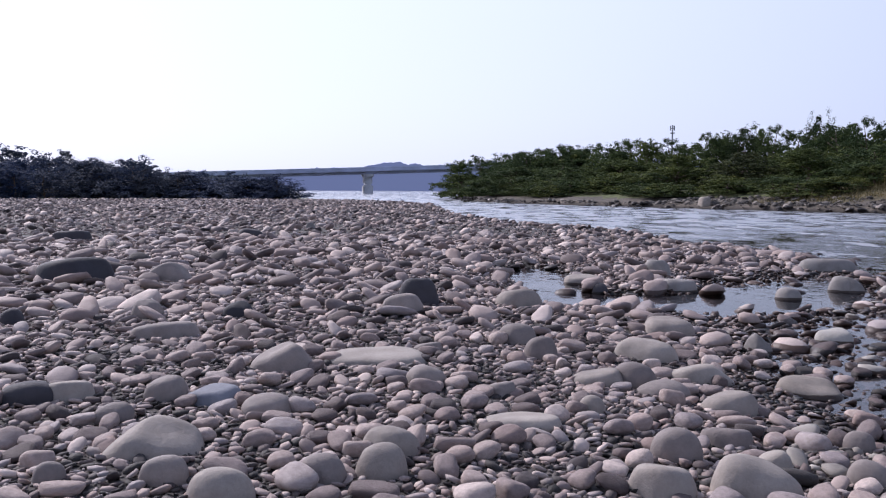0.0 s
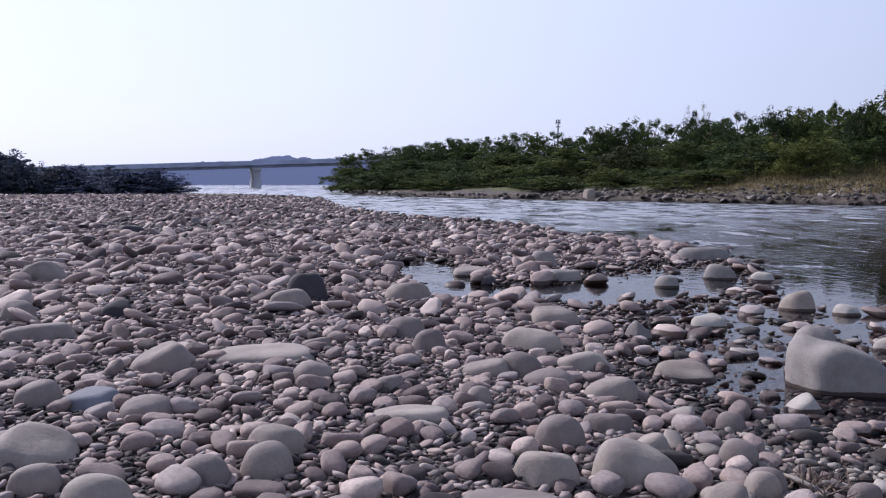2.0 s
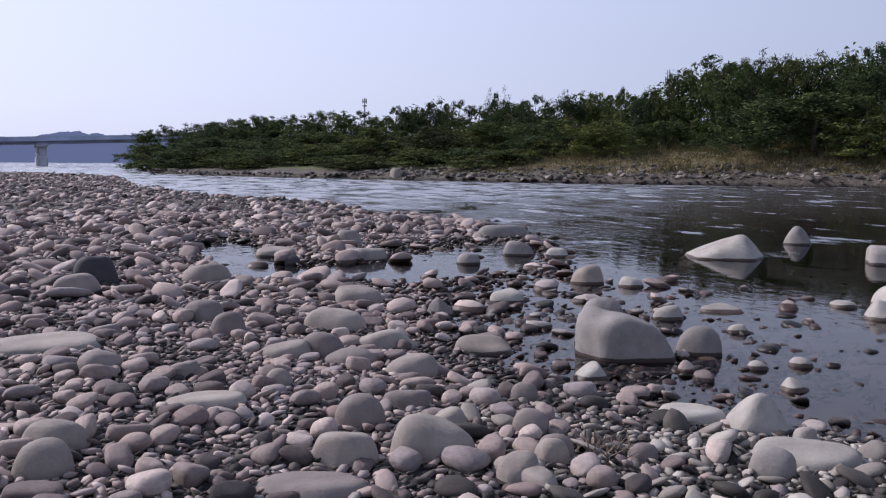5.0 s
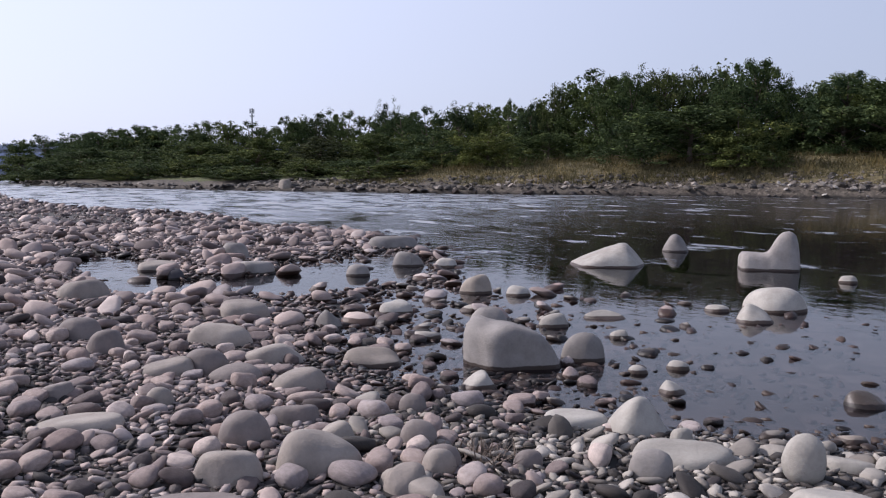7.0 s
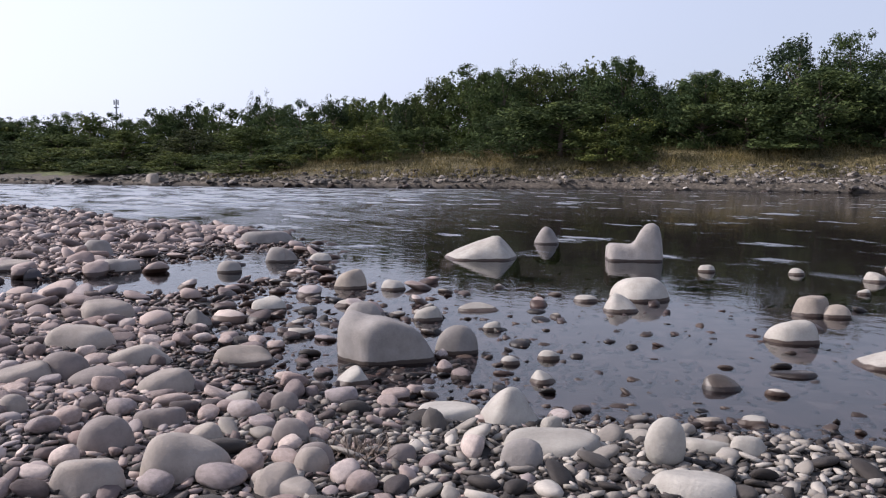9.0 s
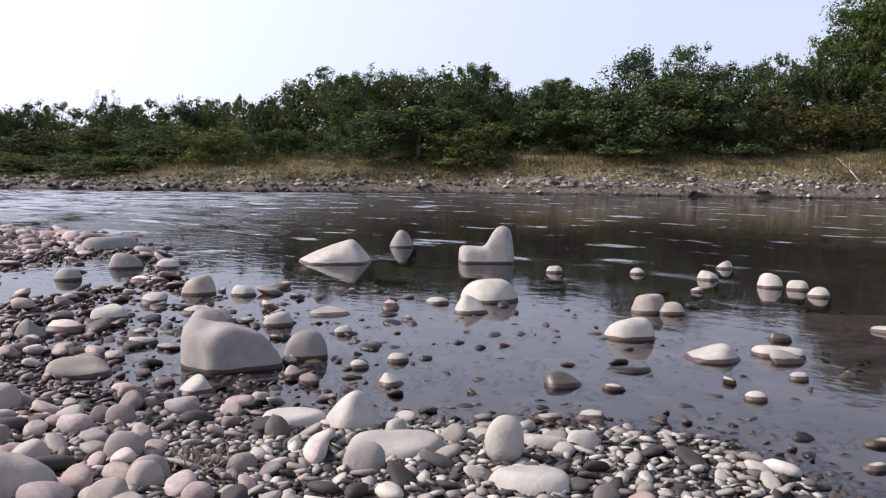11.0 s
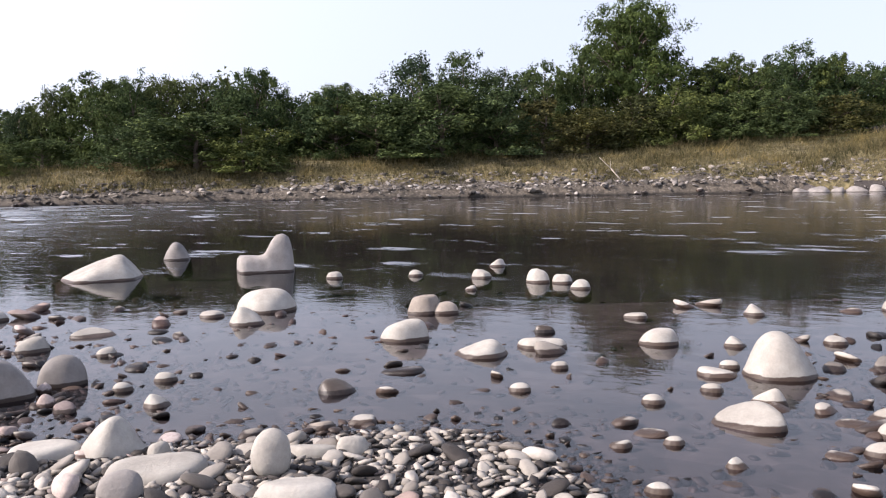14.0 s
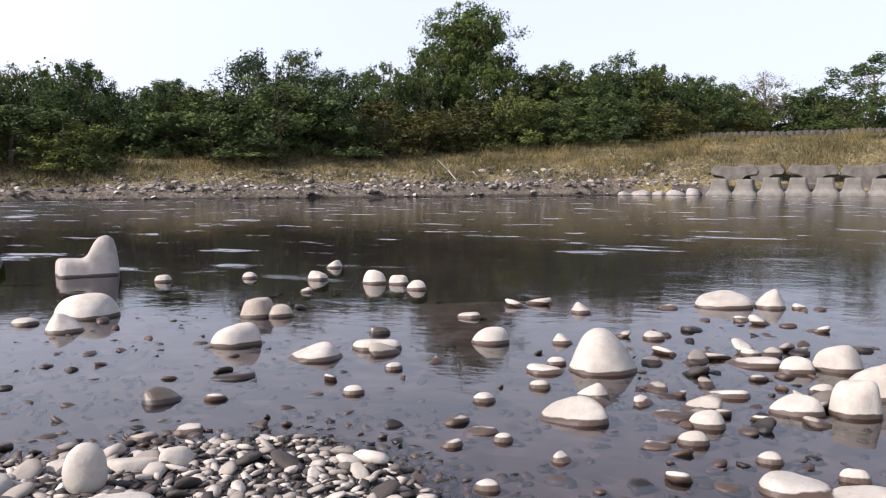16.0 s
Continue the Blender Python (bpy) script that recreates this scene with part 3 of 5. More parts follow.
boulder("ramp", "pale", 8.52, 11.18, 0.00, 1.29, 0.93, 0.36, -36)
boulder("cusp", "grey", 11.24, 12.71, 0.00, 0.54, 0.40, 0.33, -40)
boulder("shoe", "grey", 10.49, 9.76, 0.00, 0.96, 0.69, 0.60, -46)
boulder("round", "pale", 7.44, 6.80, 0.00, 0.67, 0.48, 0.26, -46)
boulder("wedge", "pale", 6.68, 6.34, 0.00, 0.42, 0.30, 0.18, -45)
boulder("round", "pale", 6.83, 7.01, 0.00, 0.28, 0.20, 0.08, -42)
boulder("rough", "buff", 8.09, 5.14, 0.00, 0.40, 0.29, 0.21, -56)
boulder("round", "buff", 8.21, 4.95, 0.00, 0.31, 0.22, 0.19, -57)
boulder("dome", "pale", 6.75, 4.44, 0.00, 0.49, 0.35, 0.20, -55)
boulder("wedge", "pale", 6.48, 3.48, 0.00, 0.50, 0.36, 0.13, -60)
boulder("flat", "pale", 7.05, 3.22, 0.00, 0.45, 0.32, 0.10, -64)
boulder("rough", "wet", 7.67, 3.50, 0.00, 0.22, 0.16, 0.12, -64)
boulder("dome", "wet", 4.92, 3.71, 0.00, 0.30, 0.22, 0.12, -50)
boulder("round", "pale", 4.22, 5.06, 0.00, 0.16, 0.11, 0.12, -37)
boulder("wedge", "pale", 4.05, 4.50, 0.00, 0.21, 0.15, 0.13, -39)
boulder("flat", "wet", 5.68, 3.70, 0.00, 0.36, 0.26, 0.05, -55)
boulder("round", "pale", 4.57, 5.04, 0.00, 0.18, 0.13, 0.08, -40)
boulder("round", "wet", 4.79, 4.96, 0.00, 0.11, 0.08, 0.10, -41)
boulder("egg", "pale", 5.57, 2.65, 0.00, 0.16, 0.11, 0.11, -62)
boulder("round", "pale", 6.34, 2.72, 0.00, 0.15, 0.11, 0.09, -65)
boulder("rough", "wet", 5.41, 4.98, 0.00, 0.12, 0.08, 0.12, -45)
boulder("cusp", "pale", 6.88, 1.25, 0.00, 0.60, 0.43, 0.32, -78)
boulder("wedge", "pale", 7.83, 1.80, 0.00, 0.22, 0.16, 0.17, -76)
boulder("flat", "pale", 6.68, 1.62, 0.00, 0.31, 0.22, 0.07, -75)
boulder("round", "pale", 6.97, 1.62, 0.00, 0.16, 0.11, 0.12, -75)
boulder("flat", "pale", 5.49, 1.12, 0.00, 0.46, 0.33, 0.14, -77)
boulder("wedge", "pale", 6.07, 1.13, 0.00, 0.27, 0.19, 0.13, -78)
boulder("dome", "pale", 7.63, 2.40, 0.00, 0.37, 0.27, 0.15, -71)
boulder("wedge", "pale", 9.58, 2.06, 0.00, 0.27, 0.20, 0.19, -77)
boulder("egg", "pale", 5.71, 1.76, 0.00, 0.16, 0.12, 0.13, -71)
boulder("flat", "pale", 8.84, 3.05, 0.00, 0.27, 0.20, 0.07, -70)
boulder("dome", "pale", 11.09, 5.28, 0.00, 0.36, 0.26, 0.20, -63)
boulder("dome", "pale", 11.12, 4.93, 0.00, 0.30, 0.22, 0.15, -65)
boulder("dome", "pale", 10.70, 4.49, 0.00, 0.30, 0.22, 0.13, -66)
boulder("wedge", "pale", 12.68, 6.81, 0.00, 0.30, 0.21, 0.18, -61)
boulder("dome", "pale", 9.94, 5.66, 0.00, 0.17, 0.12, 0.16, -59)
boulder("rough", "pale", 11.16, 6.22, 0.00, 0.32, 0.23, 0.17, -60)
boulder("round", "pale", 10.98, 7.23, 0.00, 0.23, 0.17, 0.12, -55)
boulder("dome", "pale", 10.19, 8.12, 0.00, 0.26, 0.19, 0.14, -50)
boulder("flat", "pale", 5.04, 1.54, 0.00, 0.22, 0.16, 0.04, -71)
boulder("flat", "pale", 4.74, 1.60, 0.00, 0.14, 0.10, 0.05, -69)
boulder("wedge", "pale", 4.71, 0.98, 0.00, 0.14, 0.10, 0.07, -76)
boulder("dome", "pale", 4.19, 1.20, 0.00, 0.15, 0.11, 0.06, -71)
boulder("flat", "pale", 4.46, 0.92, 0.00, 0.16, 0.11, 0.02, -76)
boulder("flat", "pale", 4.44, 3.11, 0.00, 0.17, 0.12, 0.05, -52)
boulder("flat", "buff", 4.20, 3.24, 0.00, 0.19, 0.14, 0.06, -49)
boulder("round", "pale", 4.93, 1.37, 0.00, 0.13, 0.09, 0.07, -72)
boulder("dome", "pale", 6.20, 1.53, 0.00, 0.18, 0.13, 0.07, -74)
boulder("flat", "pale", 3.10, 2.43, 0.04, 0.38, 0.28, 0.08, -48)
boulder("dome", "grey", 3.56, 6.13, 0.00, 0.42, 0.32, 0.39, -31)
boulder("slab", "grey", 3.54, 5.67, 0.00, 0.78, 0.46, 0.37, -31)
boulder("round", "grey", 4.11, 5.60, 0.00, 0.35, 0.23, 0.29, -35)
boulder("wedge", "pale", 2.97, 5.17, 0.00, 0.28, 0.20, 0.13, -29)
boulder("dome", "pale", 4.74, 6.95, 0.00, 0.32, 0.23, 0.15, -34)
boulder("flat", "pale", 5.48, 7.14, 0.00, 0.45, 0.33, 0.08, -37)
boulder("dome", "pale", 4.94, 6.22, 0.00, 0.20, 0.15, 0.12, -38)
boulder("cone", "pale", 3.21, 3.81, 0.03, 0.39, 0.27, 0.18, -39)
boulder("flat", "pale", 2.98, 4.08, 0.03, 0.40, 0.29, 0.07, -35)
boulder("round", "pale", 3.27, 3.53, 0.05, 0.12, 0.09, 0.10, -42)
boulder("upright", "pale", 3.29, 2.76, 0.05, 0.19, 0.14, 0.21, -49)
boulder("flat", "pale", 3.00, 3.22, 0.05, 0.48, 0.35, 0.07, -42)
boulder("round", "grey", 2.70, 3.09, 0.06, 0.20, 0.14, 0.13, -40)
boulder("flat", "pale", 3.70, 2.85, 0.03, 0.28, 0.20, 0.06, -52)
boulder("flat", "pale", 4.42, 3.10, 0.00, 0.19, 0.14, 0.05, -54)
boulder("dome", "buff", 5.17, 9.29, 0.00, 0.44, 0.31, 0.24, -28)
boulder("dome", "pale", 5.53, 8.89, 0.00, 0.31, 0.22, 0.13, -31)
boulder("dome", "pale", 6.16, 12.03, 0.00, 0.38, 0.28, 0.15, -27)
boulder("dome", "grey", 5.74, 12.34, 0.00, 0.39, 0.28, 0.23, -24)
boulder("round", "grey", 4.52, 11.52, 0.00, 0.35, 0.25, 0.17, -21)
boulder("flat", "pale", 3.70, 8.27, 0.02, 0.37, 0.27, 0.15, -23)
boulder("flat", "pale", 3.81, 2.69, 0.04, 0.18, 0.13, 0.10, -54)
boulder("round", "mauve", 2.29, 3.47, 0.06, 0.14, 0.10, 0.08, -32)
boulder("round", "rose", 1.85, 3.52, 0.08, 0.17, 0.12, 0.11, -26)
boulder("dome", "dark", -0.26, 9.42, 0.12, 0.46, 0.33, 0.32, 2)
boulder("dome", "mauve", -0.41, 8.95, 0.12, 0.45, 0.33, 0.19, 3)
boulder("dome", "rose", 0.83, 9.60, 0.08, 0.54, 0.39, 0.21, -5)
boulder("dome", "mauve", 0.63, 7.51, 0.10, 0.39, 0.28, 0.17, -4)
boulder("dome", "mauve", 0.77, 6.86, 0.10, 0.29, 0.21, 0.19, -6)
boulder("flat", "rose", 2.14, 8.34, 0.06, 0.52, 0.37, 0.17, -14)
boulder("dome", "rose", 1.65, 7.11, 0.08, 0.55, 0.40, 0.17, -13)
boulder("wedge", "rose", 1.89, 6.44, 0.07, 0.53, 0.38, 0.14, -16)
boulder("round", "mauve", 1.33, 6.05, 0.08, 0.32, 0.23, 0.19, -12)
boulder("flat", "rose", 1.07, 6.03, 0.10, 0.38, 0.27, 0.12, -10)
boulder("dome", "rose", 1.79, 5.43, 0.08, 0.38, 0.27, 0.14, -18)
boulder("flat", "buff", 2.60, 6.16, 0.02, 0.49, 0.35, 0.13, -23)
boulder("round", "mauve", 1.46, 5.78, 0.09, 0.36, 0.26, 0.11, -14)
boulder("wedge", "mauve", -1.10, 6.08, 0.15, 0.50, 0.36, 0.21, 11)
boulder("flat", "rose", -0.50, 6.50, 0.13, 0.82, 0.59, 0.07, 5)
boulder("round", "mauve", 1.16, 4.30, 0.10, 0.26, 0.19, 0.21, -15)
boulder("dome", "rose", 1.36, 3.75, 0.09, 0.40, 0.30, 0.20, -19)
boulder("angular", "rose", 0.95, 3.74, 0.10, 0.30, 0.22, 0.15, -13)
boulder("dome", "rose", 1.57, 4.09, 0.08, 0.20, 0.14, 0.12, -21)
boulder("round", "mauve", 1.96, 3.98, 0.06, 0.19, 0.14, 0.14, -26)
boulder("dome", "rose", -0.25, 4.18, 0.14, 0.31, 0.22, 0.14, 4)
boulder("round", "rose", -0.27, 3.87, 0.14, 0.24, 0.17, 0.15, 5)
boulder("flat", "rose", 0.43, 4.80, 0.12, 0.46, 0.33, 0.05, -5)
boulder("flat", "mauve", 1.51, 4.62, 0.09, 0.28, 0.20, 0.10, -18)
boulder("round", "mauve", -0.52, 3.78, 0.15, 0.21, 0.15, 0.13, 9)
boulder("round", "rose", 0.88, 5.14, 0.10, 0.17, 0.12, 0.12, -9)
boulder("round", "mauve", 1.90, 3.58, 0.05, 0.17, 0.12, 0.12, -27)
boulder("flat", "rose", 1.61, 3.35, 0.06, 0.20, 0.14, 0.12, -25)
boulder("flat", "mauve", 0.74, 3.44, 0.11, 0.46, 0.33, 0.04, -11)
boulder("flat", "rose", 1.63, 3.34, 0.06, 0.34, 0.12, 0.08, -62)
boulder("dome", "grey", 3.42, 14.10, 0.05, 0.48, 0.34, 0.27, -13)
boulder("flat", "grey", 6.76, 15.47, 0.02, 1.03, 0.74, 0.26, -23)
boulder("dome", "grey", 5.69, 12.44, 0.00, 0.52, 0.37, 0.23, -24)
boulder("round", "dark", 2.15, 12.04, 0.02, 0.22, 0.16, 0.19, -10)
boulder("rough", "grey", 2.78, 7.71, 0.04, 0.26, 0.19, 0.26, -20)
boulder("round", "mauve", 2.24, 4.67, 0.04, 0.17, 0.12, 0.11, -25)
boulder("flat", "grey", 3.30, 12.32, 0.03, 0.52, 0.38, 0.17, -15)
boulder("flat", "rose", 2.12, 13.31, 0.05, 0.60, 0.43, 0.14, -9)
boulder("flat", "mauve", -0.12, 6.92, 0.12, 0.24, 0.18, 0.08, 1)
boulder("round", "mauve", -0.11, 5.68, 0.12, 0.27, 0.20, 0.13, 2)
boulder("flat", "mauve", 0.36, 5.46, 0.11, 0.21, 0.15, 0.10, -3)
boulder("wedge", "rose", -1.38, 4.15, 0.16, 0.49, 0.35, 0.16, 18)
boulder("round", "dark", -2.40, 5.04, 0.18, 0.32, 0.23, 0.13, 25)
boulder("flat", "rose", -2.20, 5.13, 0.18, 0.30, 0.21, 0.12, 23)
boulder("angular", "dark", -4.69, 11.25, 0.20, 0.99, 0.71, 0.34, 23)
boulder("wedge", "mauve", -3.51, 11.27, 0.18, 0.65, 0.47, 0.28, 17)
boulder("flat", "mauve", -2.30, 7.28, 0.17, 0.61, 0.44, 0.14, 18)
boulder("round", "rose", -0.90, 3.53, 0.15, 0.28, 0.20, 0.14, 14)
boulder("round", "mauve", -1.64, 5.18, 0.16, 0.26, 0.19, 0.14, 18)
boulder("angular", "blue", -1.35, 5.12, 0.15, 0.36, 0.26, 0.10, 15)
boulder("round", "mauve", -1.19, 3.71, 0.16, 0.21, 0.15, 0.12, 18)
boulder("round", "mauve", -0.99, 4.94, 0.14, 0.30, 0.22, 0.11, 11)
boulder("angular", "dark", -8.18, 19.46, 0.25, 0.87, 0.62, 0.25, 23)
boulder("round", "mauve", -1.78, 4.71, 0.17, 0.22, 0.16, 0.10, 21)
boulder("dome", "mauve", -2.79, 8.29, 0.18, 0.32, 0.23, 0.18, 19)
boulder("dome", "dark", -1.96, 8.38, 0.15, 0.33, 0.24, 0.16, 13)
boulder("block", "grey", -3.92, 26.08, 0.20, 0.30, 0.22, 0.37, 9)
boulder("round", "mauve", -1.67, 3.68, 0.17, 0.14, 0.10, 0.12, 24)
boulder("round", "dark", -3.76, 7.64, 0.20, 0.22, 0.16, 0.19, 26)
boulder("round", "mauve", -0.53, 3.83, 0.13, 0.21, 0.15, 0.09, 8)
boulder("dome", "dark", -4.68, 21.48, 0.20, 0.67, 0.48, 0.23, 12)
boulder("round", "mauve", -0.30, 3.97, 0.12, 0.15, 0.11, 0.13, 4)
boulder("flat", "pale", 10.57, 0.69, 0.00, 0.66, 0.47, 0.18, -85)
boulder("wedge", "pale", 10.66, 0.21, 0.00, 0.39, 0.28, 0.21, -88)
boulder("flat", "pale", 7.50, 0.21, 0.00, 0.45, 0.32, 0.07, -87)
boulder("dome", "pale", 7.37, -0.11, 0.00, 0.28, 0.20, 0.18, -90)
boulder("dome", "pale", 7.55, -0.40, 0.00, 0.40, 0.29, 0.21, -92)
boulder("flat", "pale", 6.44, 0.31, 0.00, 0.33, 0.23, 0.06, -86)
boulder("dome", "pale", 6.15, -0.12, 0.00, 0.35, 0.25, 0.12, -90)
boulder("dome", "pale", 6.72, -0.27, 0.00, 0.19, 0.13, 0.12, -91)
boulder("rough", "pale", 6.23, -0.46, 0.00, 0.35, 0.25, 0.27, -93)
boulder("rough", "pale", 6.80, -0.67, 0.00, 0.58, 0.41, 0.26, -95)
boulder("dome", "pale", 5.64, 0.35, 0.00, 0.24, 0.17, 0.13, -85)
boulder("round", "pale", 5.27, 0.39, 0.00, 0.19, 0.14, 0.12, -84)
boulder("flat", "pale", 5.13, 0.57, 0.00, 0.18, 0.13, 0.04, -81)
boulder("flat", "pale", 4.71, -0.15, 0.00, 0.40, 0.32, 0.08, -90)
boulder("dome", "pale", 4.95, -0.40, 0.00, 0.17, 0.12, 0.08, -93)
boulder("flat", "pale", 4.60, -0.42, 0.00, 0.40, 0.32, 0.09, -94)
boulder("round", "pale", 5.09, -0.01, 0.00, 0.15, 0.11, 0.07, -88)
boulder("flat", "pale", 7.85, 0.24, 0.00, 0.18, 0.13, 0.08, -87)
boulder("flat", "pale", 10.67, -0.09, 0.00, 0.17, 0.12, 0.07, -90)
boulder("flat", "pale", 5.79, 0.60, 0.00, 0.22, 0.16, 0.04, -82)
boulder("flat", "wet", 8.43, -0.59, 0.00, 0.23, 0.17, 0.06, -93)
boulder("dome", "pale", 8.32, 1.09, 0.00, 0.23, 0.17, 0.08, -81)
boulder("angular", "grey", 62.30, 11.70, 0.00, 1.10, 0.90, 0.30, -80)
boulder("rough", "grey", 62.85, 10.75, 0.00, 1.70, 1.10, 0.40, -70)
boulder("angular", "grey", 63.55, 9.65, 0.00, 0.95, 0.80, 0.34, -95)
boulder("rough", "grey", 63.80, 8.60, 0.00, 1.75, 1.00, 0.40, -84)
boulder("angular", "grey", 64.10, 7.35, 0.00, 1.05, 0.90, 0.50, -70)
boulder("angular", "buff", 18.10, 61.40, 0.00, 0.95, 0.80, 0.65, -16)


# ---- trees ----
def crown_mesh(name, kind, seed):
    """Leaves in clumps round the ends of the limbs, in a crown one unit high and one wide; also the limbs."""
    rng = np.random.default_rng(seed)
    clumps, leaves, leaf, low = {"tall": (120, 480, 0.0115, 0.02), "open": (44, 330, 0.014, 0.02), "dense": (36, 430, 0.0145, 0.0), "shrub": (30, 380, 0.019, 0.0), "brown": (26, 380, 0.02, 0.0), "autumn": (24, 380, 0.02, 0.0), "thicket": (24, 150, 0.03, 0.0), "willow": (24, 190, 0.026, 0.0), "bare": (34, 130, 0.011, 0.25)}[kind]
    ends, verts = [], []
    for k in range(clumps):
        t = rng.uniform(low, 0.88 if kind == "open" else 0.97)
        if kind == "tall":
            reach = 0.50 * math.sqrt(max(0.02, 1 - ((t - 0.52) / 0.52) ** 2))
        elif kind in ("shrub", "brown", "autumn", "thicket", "willow"):
            reach = 0.50 * math.sqrt(max(0.02, 1 - t**2.2))
        else:
            reach = 0.47 * math.sqrt(max(0.02, 1 - ((t - 0.45) / 0.58) ** 2))
        a = rng.uniform(0, 6.283)
        r = reach * math.sqrt(rng.uniform(0.04, 1))
        ends.append((r * math.cos(a), r * math.sin(a), t * 0.93))
    ends.append((0.02, 0.0, 0.84 if kind == "open" else 0.95))
    for k, end in enumerate(ends):
        size = rng.uniform(0.10, 0.20) * (1.25 if kind in ("shrub", "brown", "thicket", "willow") else 0.9 if kind == "tall" else 1.0) * (0.7 if k == len(ends) - 1 else 1)
        n = int(leaves * rng.uniform(0.7, 1.3))
        twigs = np.array(end) + rng.normal(size=(7, 3)) * size * (0.55, 0.55, 0.42)  # sprays on the limb
        which = rng.integers(0, 7, n)
        way = rng.normal(size=(n, 3))
        way /= np.linalg.norm(way, axis=1)[:, None]
        radius = size * rng.uniform(0.30, 0.62, 7)[which] * rng.uniform(0.25, 1.0, n) ** 0.5 * (1 + 0.3 * rng.normal(size=n).clip(-1, 0.9))
        c = twigs[which] + way * radius[:, None] * (1.0, 1.0, 0.62 if kind == "tall" else 0.85)
        face = way + rng.normal(size=(n, 3)) * 0.45 + (0, 0, 0.35)  # blades mostly face out of the spray
        face /= np.linalg.norm(face, axis=1)[:, None]
        u = np.cross(face, rng.normal(size=(n, 3)))
        u /= np.linalg.norm(u, axis=1)[:, None]
        w = np.cross(face, u)
        s = leaf * rng.uniform(0.55, 1.3, n)[:, None]
        verts.append(np.stack([c - u * s, c + u * s + w * s * 0.5, c + u * s * 0.3 - w * s * 0.7], 1))
    v = np.concatenate(verts).reshape(-1, 3)
    v[:, 2] = np.maximum(v[:, 2], 0.005)
    f = np.arange(len(v)).reshape(-1, 3)
    bm = bmesh.new()
    lean = rng.normal(size=2) * 0.02
    points = [(0, 0, -0.03), (lean[0], lean[1], 0.3), (2 * lean[0], -lean[1], 0.6), (0.02, 0, 0.93)]
    radii = [0.024, 0.018, 0.011, 0.003]
    for (a, b), (ra, rb) in zip(zip(points, points[1:]), zip(radii, radii[1:])):
        tube_into(bm, a, b, ra, rb, 7)
    for end in ends:
        t = max(0.02, end[2] - rng.uniform(0.10, 0.28))
        root = (float(np.interp(t, [0, 0.3, 0.6, 0.93], [p[0] for p in points])), float(np.interp(t, [0, 0.3, 0.6, 0.93], [p[1] for p in points])), t)
        tube_into(bm, root, end, 0.007, 0.0015, 5)
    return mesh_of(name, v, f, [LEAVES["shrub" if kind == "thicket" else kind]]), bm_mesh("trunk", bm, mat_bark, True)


TREES = {kind: [crown_mesh("crown", kind, 100 * i + k) for k in range(3)] for i, kind in enumerate(("tall", "open", "dense", "shrub", "brown", "autumn", "bare", "thicket", "willow"))}
TREE_WORDS = {
    "tall": ("tree", "tall broad-leaved tree with layered dark green crown on the bank", "tree"),
    "open": ("tree", "slender green tree with a loose open crown in the thicket", "tree"),
    "dense": ("tree", "dense dark green riverside tree with rounded crown", "tree"),
    "shrub": ("shrub", "leafy green shrub growing on the grassy bank", "shrub"),
    "thicket": ("shrub", "dark green undergrowth shrub in the riverside thicket", "shrub"),
    "willow": ("shrub", "dark green scrub behind the gravel bar, tinted blue for haze", "shrub"),
    "brown": ("shrub", "olive brown dry shrub on the grassy bank", "shrub"),
    "autumn": ("shrub", "yellowing shrub with orange leaves among green ones", "shrub"),
    "bare": ("tree", "withered greyish tree with thin leafless crown", "tree"),
}
rng_trees = random.Random(5)
crown_count = [0]


def plant_tree(kind, x, y, top, width, spread=1.3):
    spread = {"tall": 1.2, "open": 1.5}.get(kind, spread)
    crown, trunk = TREES[kind][crown_count[0] % 3]
    crown_count[0] += 1
    name, label, category = TREE_WORDS[kind]
    tree = tagged(new(name), label, category, group=f"{category}s along the river")
    for child_name, me in (("trunk", trunk), ("crown", crown)):
        child = new(child_name, me)
        child.parent = tree
    if y < 86 and x > 5:  # the rooted line stands back from the grass
        x, y, width, top = 1.07 * x, 1.07 * y, 1.07 * width, 1.45 + 1.07 * (top - 1.45)
    floor = float(height(x, y))
    tree.matrix_basis = pose(x, y, floor - 0.05, 0, 0, rng_trees.uniform(0, 360)) @ Matrix.Diagonal((width * spread, width * spread, max(1.0, (top - floor) * 1.03), 1))


plant_tree("tall", 69.5, 26.1, 14.8, 7.8)
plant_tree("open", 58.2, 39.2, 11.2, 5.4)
plant_tree("dense", 61.7, 37.6, 10.9, 5.1)
plant_tree("open", 63.5, 34.5, 10.5, 4.6)
plant_tree("dense", 63.1, 31.0, 9.7, 4.0)
plant_tree("dense", 47.2, 46.4, 9.0, 4.8)
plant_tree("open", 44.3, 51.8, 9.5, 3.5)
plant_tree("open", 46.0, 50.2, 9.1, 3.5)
plant_tree("dense", 40.8, 52.0, 8.3, 4.2)
plant_tree("dense", 49.7, 40.6, 7.7, 5.3)
plant_tree("open", 54.0, 47.9, 8.2, 3.2)
plant_tree("open", 65.3, 28.6, 11.1, 2.7)
plant_tree("dense", 71.5, 20.3, 9.9, 5.7)
plant_tree("dense", 74.2, 17.7, 9.7, 3.9)
plant_tree("dense", 74.9, 14.7, 11.0, 4.9)
plant_tree("dense", 76.4, 12.0, 10.1, 4.4)
plant_tree("dense", 79.8, 9.5, 9.3, 4.6)
plant_tree("dense", 88.1, 7.3, 9.7, 4.5)
plant_tree("bare", 95.3, 4.3, 11.3, 6.7)
plant_tree("dense", 98.4, -0.4, 9.2, 7.5)
plant_tree("shrub", 40.2, 44.7, 5.5, 6.5)
